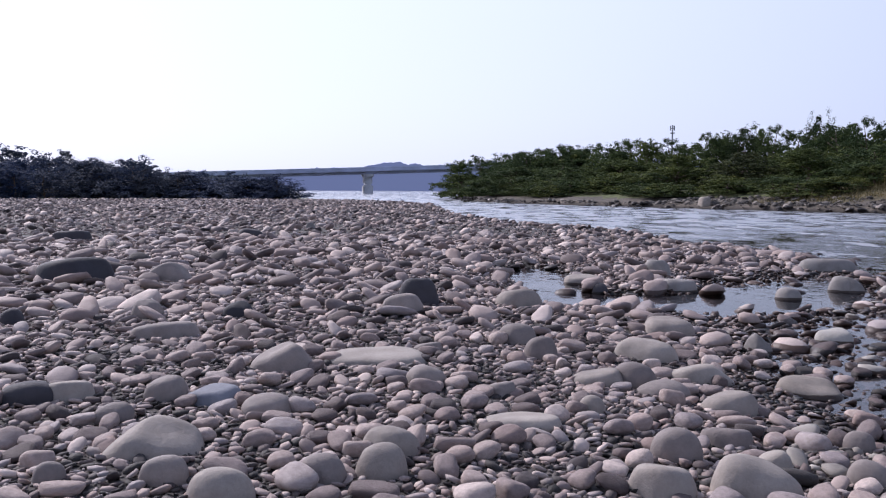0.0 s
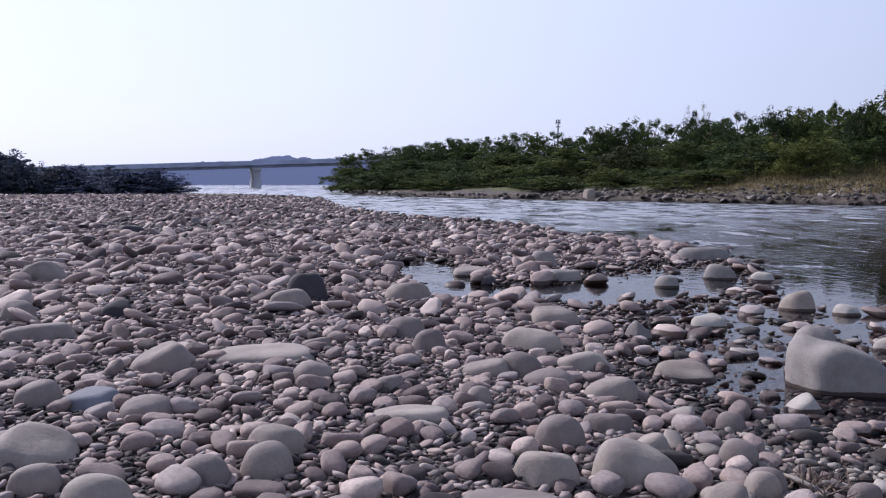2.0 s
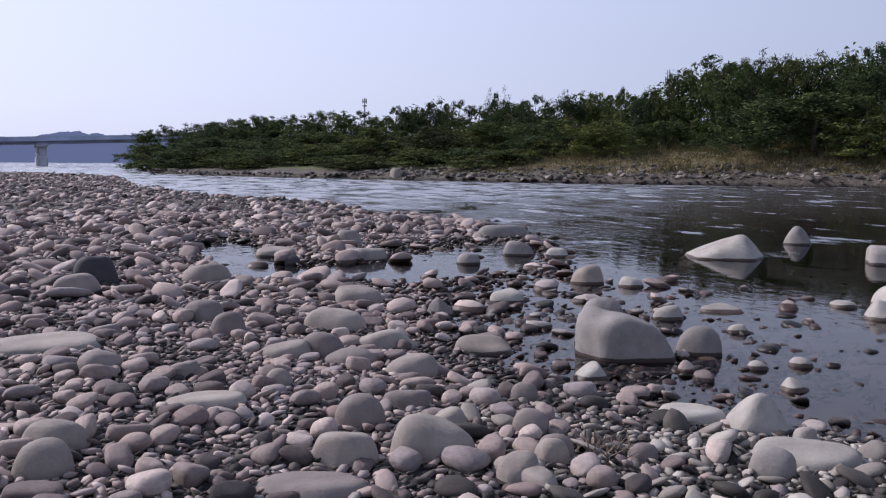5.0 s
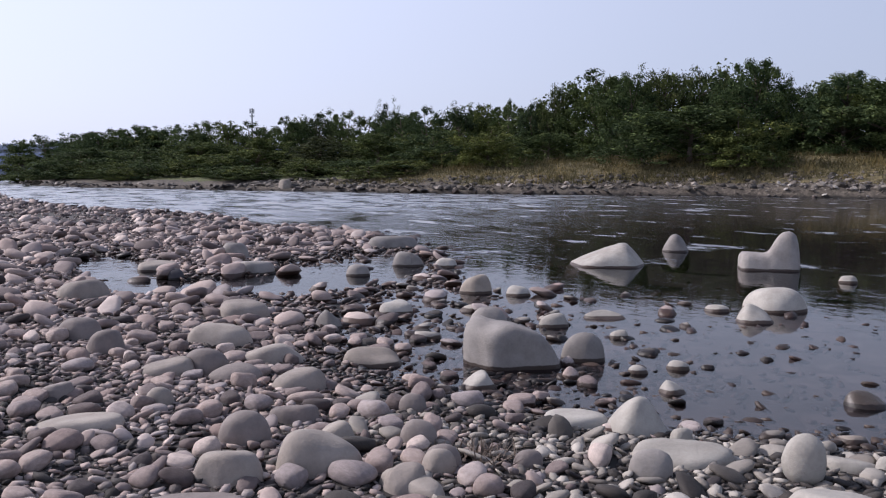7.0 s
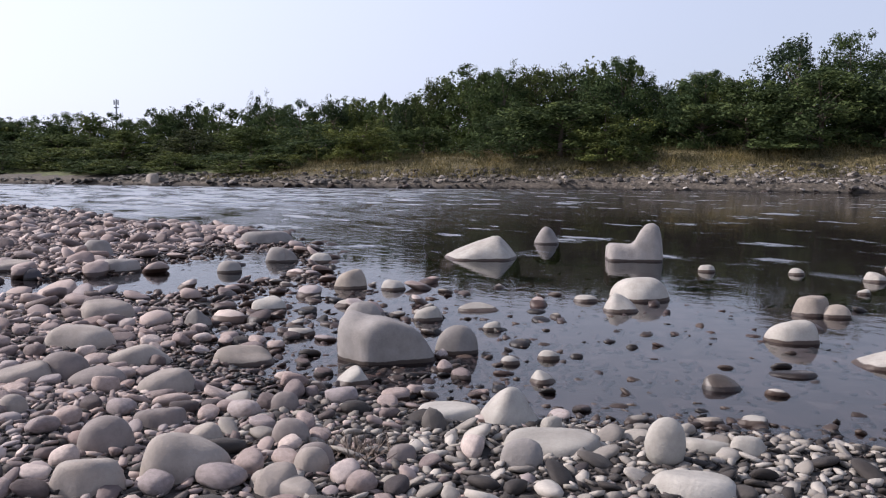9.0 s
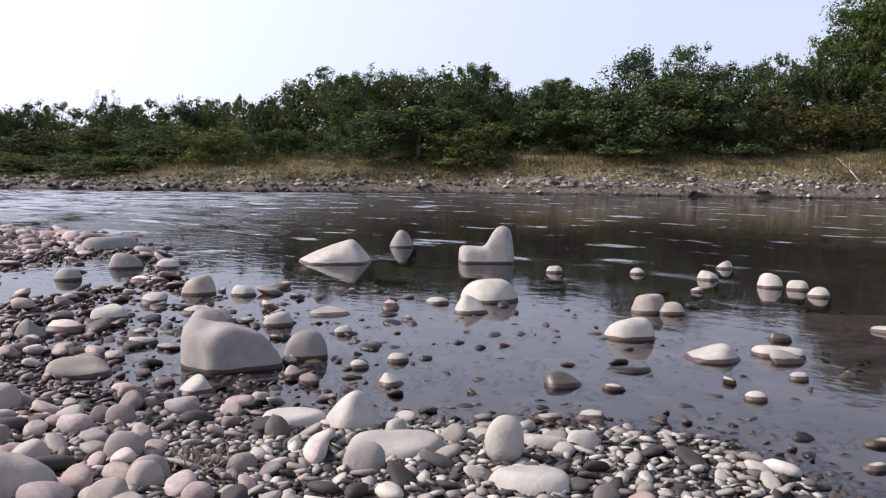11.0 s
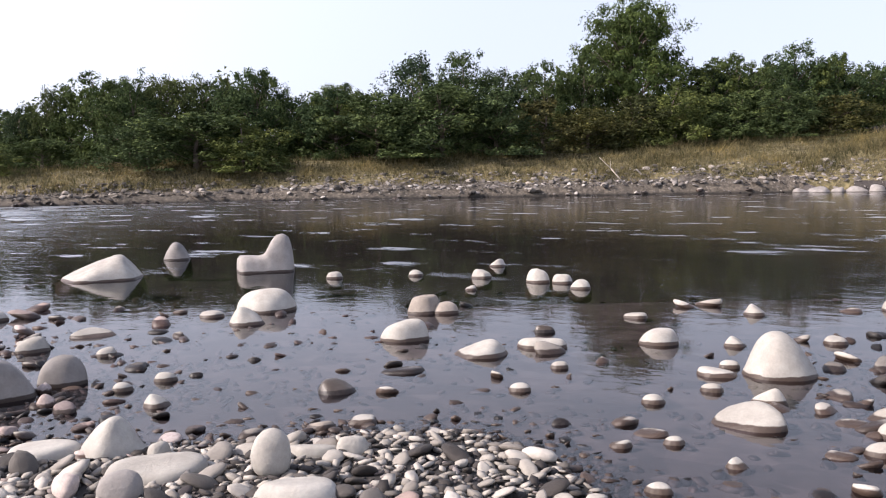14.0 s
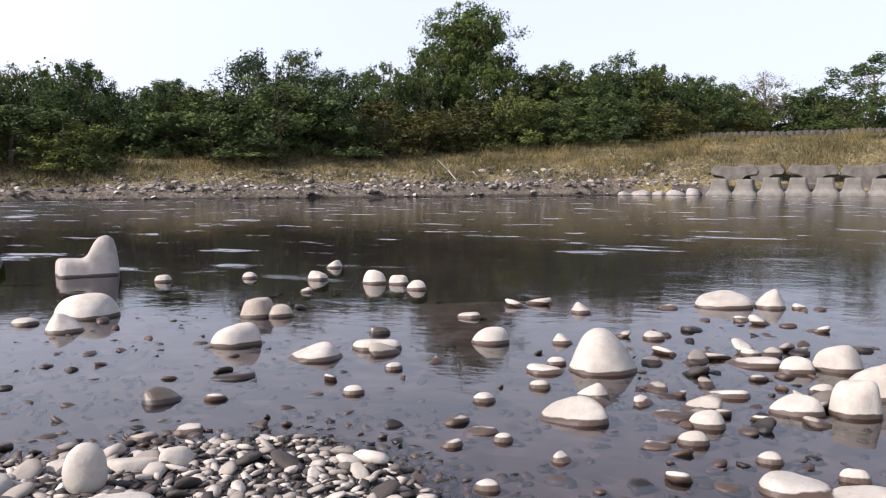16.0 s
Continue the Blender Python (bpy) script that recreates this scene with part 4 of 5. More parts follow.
plant_tree("shrub", 41.7, 42.0, 5.2, 4.5)
plant_tree("shrub", 49.8, 37.3, 6.9, 6.3)
plant_tree("shrub", 52.4, 33.5, 7.5, 6.7)
plant_tree("shrub", 55.3, 30.7, 7.1, 5.6)
plant_tree("autumn", 57.7, 28.3, 6.6, 4.5)
plant_tree("brown", 60.9, 26.2, 6.1, 5.1)
plant_tree("shrub", 65.0, 21.0, 7.8, 5.2)
plant_tree("shrub", 68.1, 17.5, 7.2, 5.4)
plant_tree("shrub", 69.8, 14.5, 7.3, 5.0)
plant_tree("brown", 72.4, 11.5, 6.9, 5.1)
plant_tree("autumn", 83.9, 9.0, 6.8, 6.4)
plant_tree("shrub", 38.0, 46.6, 5.0, 4.6)
plant_tree("brown", 63.8, 24.2, 7.0, 5.2)
plant_tree("dense", 98.2, -5.5, 12.5, 9.4)
plant_tree("dense", 96.4, -0.2, 9.7, 6.7)
plant_tree("dense", 92.3, -2.7, 8.2, 6.5)
plant_tree("dense", 71.0, 18.4, 10.1, 5.1)
plant_tree("open", 73.4, 20.9, 10.2, 4.4)
plant_tree("dense", 73.6, 16.2, 10.2, 4.3)
plant_tree("dense", 76.4, 12.0, 10.1, 4.9)
plant_tree("dense", 79.9, 8.8, 9.6, 5.1)
plant_tree("dense", 86.2, 6.0, 8.8, 6.0)
plant_tree("dense", 47.9, 45.6, 8.7, 3.8)
plant_tree("dense", 52.9, 43.0, 8.1, 4.8)
plant_tree("dense", 40.2, 55.0, 8.8, 5.6)
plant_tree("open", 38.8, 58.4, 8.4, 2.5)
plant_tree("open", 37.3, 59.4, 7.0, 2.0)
plant_tree("dense", 44.6, 56.7, 8.4, 3.7)
plant_tree("dense", 38.8, 65.5, 7.1, 2.9)
plant_tree("dense", 37.9, 68.3, 7.0, 3.5)
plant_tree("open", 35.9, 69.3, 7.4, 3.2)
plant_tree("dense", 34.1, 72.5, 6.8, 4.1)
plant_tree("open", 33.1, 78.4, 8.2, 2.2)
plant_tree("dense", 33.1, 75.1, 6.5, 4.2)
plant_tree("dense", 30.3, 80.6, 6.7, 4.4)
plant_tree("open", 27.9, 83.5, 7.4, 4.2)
plant_tree("dense", 25.5, 86.4, 6.5, 4.6)
plant_tree("dense", 22.3, 89.3, 6.0, 5.3)
plant_tree("dense", 19.3, 93.1, 6.2, 5.5)
plant_tree("dense", 16.0, 95.7, 5.8, 5.6)
plant_tree("dense", 12.6, 98.2, 5.7, 5.7)
plant_tree("dense", 9.1, 100.6, 5.2, 5.8)
plant_tree("shrub", 30.6, 54.0, 4.4, 4.4)
plant_tree("shrub", 28.9, 59.4, 4.3, 5.1)
plant_tree("shrub", 26.7, 64.8, 4.2, 5.4)
plant_tree("brown", 23.5, 70.3, 4.1, 5.7)
plant_tree("shrub", 19.8, 75.5, 4.0, 6.0)
plant_tree("shrub", 15.8, 80.5, 3.8, 6.3)
plant_tree("shrub", 11.4, 85.3, 3.6, 6.6)
plant_tree("shrub", 6.7, 89.8, 3.3, 6.9)
plant_tree("shrub", 35.1, 53.6, 4.1, 3.7)
plant_tree("dense", 14.5, 102.0, 5.9, 5.9)
plant_tree("dense", 11.0, 105.4, 5.6, 6.1)
plant_tree("dense", 7.9, 107.7, 5.2, 5.5)
plant_tree("dense", 4.5, 109.9, 5.0, 5.6)
plant_tree("shrub", 2.1, 110.0, 4.4, 4.2)
plant_tree("shrub", 11.8, 95.3, 3.3, 6.1)
plant_tree("shrub", 6.5, 97.8, 3.0, 6.3)
plant_tree("shrub", 2.2, 100.0, 2.7, 5.1)
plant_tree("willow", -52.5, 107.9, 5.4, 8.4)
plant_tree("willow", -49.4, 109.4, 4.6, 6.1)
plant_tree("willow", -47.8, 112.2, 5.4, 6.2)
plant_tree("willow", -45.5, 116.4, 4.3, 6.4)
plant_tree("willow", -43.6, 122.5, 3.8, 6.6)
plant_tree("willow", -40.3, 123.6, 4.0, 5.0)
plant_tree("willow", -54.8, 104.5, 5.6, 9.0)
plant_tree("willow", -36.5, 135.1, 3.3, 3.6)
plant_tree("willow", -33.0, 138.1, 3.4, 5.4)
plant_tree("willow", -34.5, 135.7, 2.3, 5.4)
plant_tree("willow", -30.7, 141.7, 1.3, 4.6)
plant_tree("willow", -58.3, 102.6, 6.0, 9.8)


# lower crowns that close the gaps between the trees of the skyline
def skyline_filler():
    line = sorted((math.atan2(o.matrix_basis.translation.x, o.matrix_basis.translation.y), o.matrix_basis.translation.length, o.matrix_basis.translation.z + o.matrix_basis.to_scale().z) for o in bpy.data.objects if o.name.split(".")[0] in ("tree", "shrub") and o.parent is None and o.matrix_basis.translation.x > 5 and o.matrix_basis.to_scale().z > 4.2)
    for (a0, d0, h0), (a1, d1, h1) in zip(line, line[1:]):
        if a1 - a0 < radians(6):
            a, d = (a0 + a1) / 2, max(d0, d1) + 2.0
            low = 1.45 + d * 0.86 * min((h0 - 1.45) / d0, (h1 - 1.45) / d1)
            plant_tree("thicket", d * math.sin(a) / 1.07, d * math.cos(a) / 1.07, low, rng_trees.uniform(3.4, 5.0))


skyline_filler()


# undergrowth that closes the thicket behind the first row
def undergrowth():
    rng = random.Random(11)
    along = 0.0
    for (ax, ay), (bx, by) in zip(BANK, BANK[1:]):
        length = math.hypot(bx - ax, by - ay)
        if ay < 8 or ay > 86:
            continue
        for k in range(int(length / 2.6)):
            t = (k + rng.random()) * 2.6 / length
            off = rng.uniform(13, 21)
            x, y = ax + t * (bx - ax) + off * (by - ay) / length, ay + t * (by - ay) - off * (bx - ax) / length
            rise = float(np.interp(y, [8, 20, 40, 55, 70, 90], [3.8, 3.6, 3.2, 2.7, 2.4, 2.1]))
            plant_tree("thicket", x, y, float(height(x, y)) + rise * rng.uniform(0.8, 1.25), rng.uniform(3.6, 5.2))


undergrowth()


def far_undergrowth():
    """Low dark scrub that comes down to the rocks of the far waterline."""
    rng = random.Random(23)
    for (ax, ay), (bx, by) in zip(BANK, BANK[1:]):
        length = math.hypot(bx - ax, by - ay)
        if ay < 53 or ay > 104:
            continue
        for k in range(int(length / 1.3)):
            t, off = (k + rng.random()) * 1.3 / length, rng.uniform(3.6, 9.5)
            x, y = ax + t * (bx - ax) + off * (by - ay) / length, ay + t * (by - ay) - off * (bx - ax) / length
            plant_tree("thicket", x / 1.07, y / 1.07, 0.4 + 0.24 * off * rng.uniform(0.8, 1.2), rng.uniform(2.6, 4.2))


far_undergrowth()


def far_scrub():
    """Low scrub where the gravel bar ends."""
    rng = random.Random(17)
    for k in range(64):
        a, d = radians(rng.uniform(-33, -10.5)), rng.uniform(90, 112)
        x, y = d * math.sin(a), d * math.cos(a)
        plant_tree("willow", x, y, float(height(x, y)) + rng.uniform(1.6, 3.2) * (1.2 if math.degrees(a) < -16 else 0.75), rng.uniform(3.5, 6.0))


far_scrub()


# ---- concrete blocks on the far bank ----
def bell_block():
    """A concrete pedestal with a flared foot."""
    bm = bmesh.new()
    rings = [(0.92, -0.35), (0.90, 0.0), (0.86, 0.16), (0.66, 0.40), (0.55, 0.75), (0.52, 1.12), (0.47, 1.17)]
    loops = []
    for r, z in rings:
        loops.append([bm.verts.new((sx * r, sy * r * 0.8, z)) for sx, sy in ((-1, -0.8), (-0.8, -1), (0.8, -1), (1, -0.8), (1, 0.8), (0.8, 1), (-0.8, 1), (-1, 0.8))])
    for a, b in zip(loops, loops[1:]):
        for k in range(8):
            bm.faces.new((a[k], a[(k + 1) % 8], b[(k + 1) % 8], b[k]))
    bm.faces.new(loops[-1])
    return bm


def yoke_block():
    """A concrete block with a stem and two arms that curve up and out."""
    bm = bmesh.new()
    outline = [(-0.50, -0.1), (0.50, -0.1), (0.54, 0.75), (0.74, 1.0), (1.05, 1.1), (1.55, 1.14), (1.68, 1.42), (1.30, 1.9), (0.8, 1.78), (0.0, 1.72), (-0.8, 1.78), (-1.30, 1.9), (-1.68, 1.42), (-1.55, 1.14), (-1.05, 1.1), (-0.74, 1.0), (-0.54, 0.75)]
    face = bm.faces.new([bm.verts.new((x, -0.5, z)) for x, z in outline])
    made = bmesh.ops.extrude_face_region(bm, geom=[face])
    bmesh.ops.translate(bm, verts=[v for v in made["geom"] if isinstance(v, bmesh.types.BMVert)], vec=(0, 1.0, 0))
    bmesh.ops.recalc_face_normals(bm, faces=bm.faces)
    bmesh.ops.bevel(bm, geom=list(bm.edges), offset=0.05, segments=1, affect="EDGES")
    return bm


def concrete_blocks():
    bell, yoke = bm_mesh("concrete_block", bell_block(), mat_concrete_pale), bm_mesh("concrete_block", yoke_block(), mat_concrete)
    rng = random.Random(3)
    for k in range(9):
        y = 5.6 - 1.68 * k
        x = 64.35 + 0.07 * k
        ob = new("concrete_block", bell)
        ob.matrix_basis = pose(x, y, rng.uniform(-0.08, 0.04), 0, 0, 86 + rng.uniform(-9, 9))
        tagged(ob, "weathered grey concrete armour block with flared foot at the waterline", "concrete block", group="concrete armour blocks")
        if k % 2 == 1 or k == 0:
            ob = new("concrete_block", yoke)
            ob.matrix_basis = pose(x + 1.9, y - 0.85, 0.24 + rng.uniform(-0.05, 0.08), 0, rng.uniform(-3, 3), 88 + rng.uniform(-5, 5)) @ Matrix.Diagonal((0.97, 1, 1, 1))
            tagged(ob, "weathered grey Y-shaped concrete armour block stacked behind", "concrete block", group="concrete armour blocks")


concrete_blocks()


def terrace_wall():
    rng = random.Random(8)
    wall = tagged(new("wall_terrace"), "low dark stone wall under a green terrace", "wall", kind="structure")
    stones = [stone_shape("block", 900 + k, 1) for k in range(4)]
    meshes = [mesh_of("wall_stone", (v - (0, 0, 0)) * (1, 1, 1), f, [mat_wall]) for v, f in stones]
    for k in range(56):
        t = k / 55
        x, y = 80 + 3.0 * t, 16 - 34 * t
        for row in range(2):
            ob = new("wall_stone", meshes[rng.randrange(4)])
            ob.parent = wall
            ob.matrix_basis = pose(x + rng.uniform(-0.05, 0.05), y + 0.3 * row, float(height(x, y)) + 0.34 * row - 0.08, 0, 0, 90 + rng.uniform(-8, 8)) @ Matrix.Diagonal((0.72, 0.6, 0.36, 1))


terrace_wall()


# ---- bridge, hills and mast ----
def bridge():
    top = tagged(new("bridge"), "long low concrete road bridge across the river", "bridge")
    a, b = Vector((-75, 158, 2.3)), Vector((45, 178, 6.6))
    way = (b - a).normalized()
    side = Vector((way.y, -way.x, 0)).normalized()

    def beam(bm, off0, off1, z0, z1, s0=0.0, s1=1.0):
        p, q = a.lerp(b, s0), a.lerp(b, s1)
        v = [bm.verts.new(base + side * o + Vector((0, 0, z))) for base in (p, q) for o, z in ((off0, z0), (off1, z0), (off1, z1), (off0, z1))]
        for f in ((0, 1, 2, 3), (7, 6, 5, 4), (0, 4, 5, 1), (1, 5, 6, 2), (2, 6, 7, 3), (3, 7, 4, 0)):
            bm.faces.new([v[k] for k in f])
        bmesh.ops.recalc_face_normals(bm, faces=bm.faces)

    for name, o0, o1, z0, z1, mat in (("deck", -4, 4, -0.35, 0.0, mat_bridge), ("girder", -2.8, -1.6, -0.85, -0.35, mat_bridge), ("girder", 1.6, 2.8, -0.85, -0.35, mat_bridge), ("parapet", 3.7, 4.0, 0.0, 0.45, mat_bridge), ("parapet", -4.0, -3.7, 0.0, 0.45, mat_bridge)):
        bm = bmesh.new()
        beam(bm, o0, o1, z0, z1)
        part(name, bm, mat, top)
    for s in (0.10, 0.303, 0.505, 0.71, 0.92):
        p = a.lerp(b, s)
        bm = bmesh.new()
        box_into(bm, -0.72, 0.72, -2.6, 2.6, 1.6, p.z - 0.85, 0.25)
        box_into(bm, -0.84, 0.84, -2.8, 2.8, -2.5, 1.6, 0.2)
        box_into(bm, -0.95, 0.95, -3.4, 3.4, p.z - 1.35, p.z - 0.85, 0.12)
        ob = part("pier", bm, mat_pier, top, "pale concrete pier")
        ob.matrix_basis = pose(p.x, p.y, 0, 0, 0, math.degrees(math.atan2(way.y, way.x)))


bridge()


def hills():
    """A wooded ridge far behind the bridge; its glow colour holds the haze of distance."""
    rng = np.random.default_rng(4)
    az = np.radians(np.linspace(-60, 40, 900))
    base = np.interp(np.degrees(az), [-60, -30, -17, -12, -8, -5, -4, 2, 8, 40], [5.0, 4.6, 4.9, 5.5, 6.1, 6.9, 7.7, 8.2, 8.2, 7.0])
    rough = np.convolve(rng.normal(size=912), np.ones(13) / 13, "valid") * 1.3 + np.convolve(rng.normal(size=903), np.ones(4) / 4, "valid") * 0.45
    tops = base + rough
    rows = [np.stack([r * np.sin(az), r * np.cos(az), z], -1) for r, z in ((258, np.full(900, -1.0)), (260, tops * 0.6), (264, tops), (300, tops * 0.4))]
    v = np.concatenate(rows)
    i, j = np.meshgrid(np.arange(3), np.arange(899), indexing="ij")
    f = np.stack([i * 900 + j, i * 900 + j + 1, (i + 1) * 900 + j + 1, (i + 1) * 900 + j], -1).reshape(-1, 4)
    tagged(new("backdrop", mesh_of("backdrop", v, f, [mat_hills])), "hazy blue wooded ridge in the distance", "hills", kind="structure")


hills()


def mast():
    top = tagged(new("antenna_mast"), "slim grey antenna mast rising behind the thicket", "mast")
    x, y = 26.1, 101.7
    top.matrix_basis = pose(x, y, float(height(x, y)))
    rise = 8.55 - float(height(x, y))
    bm = bmesh.new()
    tube_into(bm, (0, 0, -0.2), (0, 0, rise), 0.16, 0.07, 10)
    part("pole", bm, mat_steel, top)
    for k in range(3):
        a = radians(120 * k + 20)
        bm = bmesh.new()
        c, s = 0.24 * math.cos(a), 0.24 * math.sin(a)
        box_into(bm, c - 0.06, c + 0.06, s - 0.06, s + 0.06, rise - 0.6, rise - 0.05, 0.02)
        tube_into(bm, (0, 0, rise - 0.4), (c, s, rise - 0.4), 0.04, 0.04, 6)
        part("antenna", bm, mat_steel, top)
    bm = bmesh.new()
    tube_into(bm, (0, 0, rise - 0.95), (0, 0, rise - 0.85), 0.28, 0.28, 12)
    part("platform", bm, mat_steel, top)


mast()


# ---- grass and rocks of the far bank ----
def along_bank(rng, n, near, far, y0, y1):
    """About n random places between two distances inland of the far waterline."""
    out, got = [], 0
    while got < n:
        x, y = rng.uniform(0, 92, 60000), rng.uniform(y0, y1, 60000)
        bank = -from_line(x, y, BANK)[0]
        keep = (bank > near) & (bank < far)
        out.append(np.stack([x[keep], y[keep]], -1))
        got += int(keep.sum())
    return np.concatenate(out)[:n]


def bank_grass():
    rng = np.random.default_rng(21)
    place = np.concatenate([along_bank(rng, 96000, 1.5, 13.0, -22, 60), along_bank(rng, 30000, 1.0, 13.0, -22, 24)])
    patch = np.sin(place[:, 0] * 0.9 + 0.4 * place[:, 1]) * np.sin(0.7 * place[:, 1] - 0.3 * place[:, 0]) + 0.5 * rng.normal(size=len(place))
    inland = -from_line(place[:, 0], place[:, 1], BANK)[0]
    place = place[patch > 0.9 - 0.42 * np.minimum(inland, 4.0)]
    n = len(place)
    z = height(place[:, 0], place[:, 1])
    a = rng.uniform(0, 6.283, n)
    tall = rng.uniform(0.08, 0.25, n) * (1 + 0.8 * np.sin(place[:, 1] * 0.35 + 0.2 * place[:, 0]) ** 2)
    tall *= np.where(rng.random(n) < 0.12, 2.3, 1.0) * (1 + 0.5 * np.clip(np.sin(1.3 * place[:, 0] + 2.1 * place[:, 1]) * np.sin(1.7 * place[:, 1] - 0.9 * place[:, 0]), 0, 1))
    lean = rng.normal(size=(n, 2)) * 0.45
    half = rng.uniform(0.012, 0.032, n)
    root = np.stack([place[:, 0], place[:, 1], z - 0.03], -1)
    side = np.stack([np.cos(a) * half, np.sin(a) * half, 0 * a], -1)
    tip = root + np.stack([lean[:, 0] * tall, lean[:, 1] * tall, tall], -1)
    v = np.stack([root - side, root + side, tip], 1).reshape(-1, 3)
    ob = new("grass", mesh_of("grass", v, np.arange(3 * n).reshape(-1, 3), [mat_grass]))
    tagged(ob, "dry straw-coloured and green grass on the far bank", "grass", kind="stuff")


bank_grass()


def joined_stones(name, place, base, size, shapes, rng, mat, sink=0.12, tilt=0.28):
    """Many loose stones as one mesh: places, ground heights and sizes in arrays."""
    n = len(place)
    stack = np.stack([s[0] for s in shapes])
    f = shapes[0][1]
    pick = rng.integers(0, len(shapes), n)
    scale = np.stack([size * rng.uniform(0.85, 1.35, n), size * rng.uniform(0.6, 0.95, n), size * rng.uniform(0.26, 0.50, n)], -1)
    a = rng.uniform(0, 6.283, n)
    bx, by = rng.normal(size=n) * tilt, rng.normal(size=n) * tilt
    p = stack[pick] * scale[:, None, :]
    p[:, :, 2] += p[:, :, 0] * np.sin(bx)[:, None] + p[:, :, 1] * np.sin(by)[:, None]
    c, s = np.cos(a)[:, None], np.sin(a)[:, None]
    x, y = p[:, :, 0] * c - p[:, :, 1] * s, p[:, :, 0] * s + p[:, :, 1] * c
    v = np.stack([x + place[:, :1], y + place[:, 1:2], p[:, :, 2] + (base + scale[:, 2] * (0.5 - sink))[:, None]], -1)
    k = stack.shape[1]
    faces = (f[None] + (np.arange(n) * k)[:, None, None]).reshape(-1, 3)
    return new(name, mesh_of(name, v.reshape(-1, 3), faces, [mat]))


def loose_shape(seed, level, angular=False):
    rng = np.random.default_rng(seed)
    v, f = ICO[level]
    planes = [((*rng.normal(size=2) * 0.25, 1), rng.uniform(0.55, 0.8)), ((*rng.normal(size=2) * 0.25, -1), rng.uniform(0.6, 0.9))]
    for rise in (0.0, 0.7, -0.7):
        planes += [((w[0], w[1], w[2] + rng.normal() * 0.25), d) for w, d in ring_planes(rng, 5 if rise == 0 else 3, rise, 0.62 if angular else 0.76, 1.0)]
    p = faceted(v, planes, 16.0 if angular else rng.uniform(6.0, 11.5))
    p = p * (1 + lumps(v, seed, 2.0, 0.10) + lumps(v, seed + 7, 5.0, 0.02))[:, None]
    return p / (p.max(0) - p.min(0)), f


def bank_rocks():
    rng = np.random.default_rng(31)
    place = np.concatenate([along_bank(rng, 4200, -0.4, 1.5, 7, 104), along_bank(rng, 4600, 0.8, 4.2, 6, 66)])
    n = len(place)
    size = 0.07 + 0.42 * rng.random(n) ** 6.0
    shapes = [loose_shape(300 + k, 1, True) for k in range(10)]
    meshes = [mesh_of("rock", v, f, [mat_bank_piece]) for v, f in (loose_shape(320 + k, 2, True) for k in range(8))]
    for me in meshes:
        me.shade_flat()
    order = np.argsort(-size)
    turn = random.Random(6)
    for k in order[:260]:  # the largest are pieces of their own
        ob = new("rock", meshes[turn.randrange(8)])
        ob.parent = ground
        q = float(size[k])
        ob.matrix_basis = pose(place[k, 0], place[k, 1], float(height(place[k, 0], place[k, 1])) + 0.1 * q, turn.gauss(0, 14), turn.gauss(0, 14), turn.uniform(0, 360)) @ Matrix.Diagonal((1.2 * q, 0.9 * q, 0.6 * q, 1))
    rest = order[260:]
    upstream = place[rest, 1] < 40
    for some, mat, label in ((rest[upstream], mat_bank_pale, "pale broken rocks on the waterline below the grass"), (rest[~upstream], mat_bank_rock, "dark broken grey and brown rocks along the far waterline")):
        ob = joined_stones("bank_rocks", place[some], height(place[some, 0], place[some, 1]), size[some], shapes, rng, mat, 0.2, 0.3)
        ob.data.shade_flat()
        tagged(ob, label, "rocks", kind="stuff")


bank_rocks()


def dry_weed():
    """A tuft of dead brown stalks caught between the stones."""
    rng = np.random.default_rng(12)
    n = 130
    x, y = 2.12, 3.62
    root = np.stack([rng.normal(x, 0.10, n), rng.normal(y, 0.08, n), np.full(n, float(height(x, y)) + 0.01)], -1)
    tip = root + np.stack([rng.normal(0, 0.07, n), rng.normal(0, 0.07, n), rng.uniform(0.03, 0.09, n)], -1)
    a = rng.uniform(0, 6.283, n)
    side = np.stack([np.cos(a), np.sin(a), 0 * a], -1) * rng.uniform(0.003, 0.009, n)[:, None]
    v = np.stack([root - side, root + side, tip], 1).reshape(-1, 3)
    tagged(new("dry_weed", mesh_of("dry_weed", v, np.arange(3 * n).reshape(-1, 3), [mat_bark])), "tuft of dead brown weed between beach stones", "weed")


dry_weed()


def dead_branch():
    bm = bmesh.new()
    tube_into(bm, (0, 0, -0.1), (-0.25, 0.9, 1.0), 0.05, 0.035, 6)
    tube_into(bm, (-0.25, 0.9, 1.0), (-0.3, 1.7, 1.75), 0.035, 0.012, 6)
    tube_into(bm, (-0.25, 0.9, 1.0), (0.2, 1.1, 1.5), 0.022, 0.008, 5)
    ob = new("dead_branch", bm_mesh("dead_branch", bm, mat_driftwood, True))
    ob.matrix_basis = pose(57.3, 22.0, float(height(57.3, 22.0)))
    tagged(ob, "bleached dead branch leaning on the grassy bank", "branch")


dead_branch()


# ---- the gravel bar's cobbles and pebbles ----
BOULDER_SPOTS = np.array([(o.matrix_basis.translation.x, o.matrix_basis.translation.y, 0.5 * max(o.dimensions.x, 0.1)) for o in bpy.data.objects if o.name.split(".")[0] in ("boulder", "stone")])


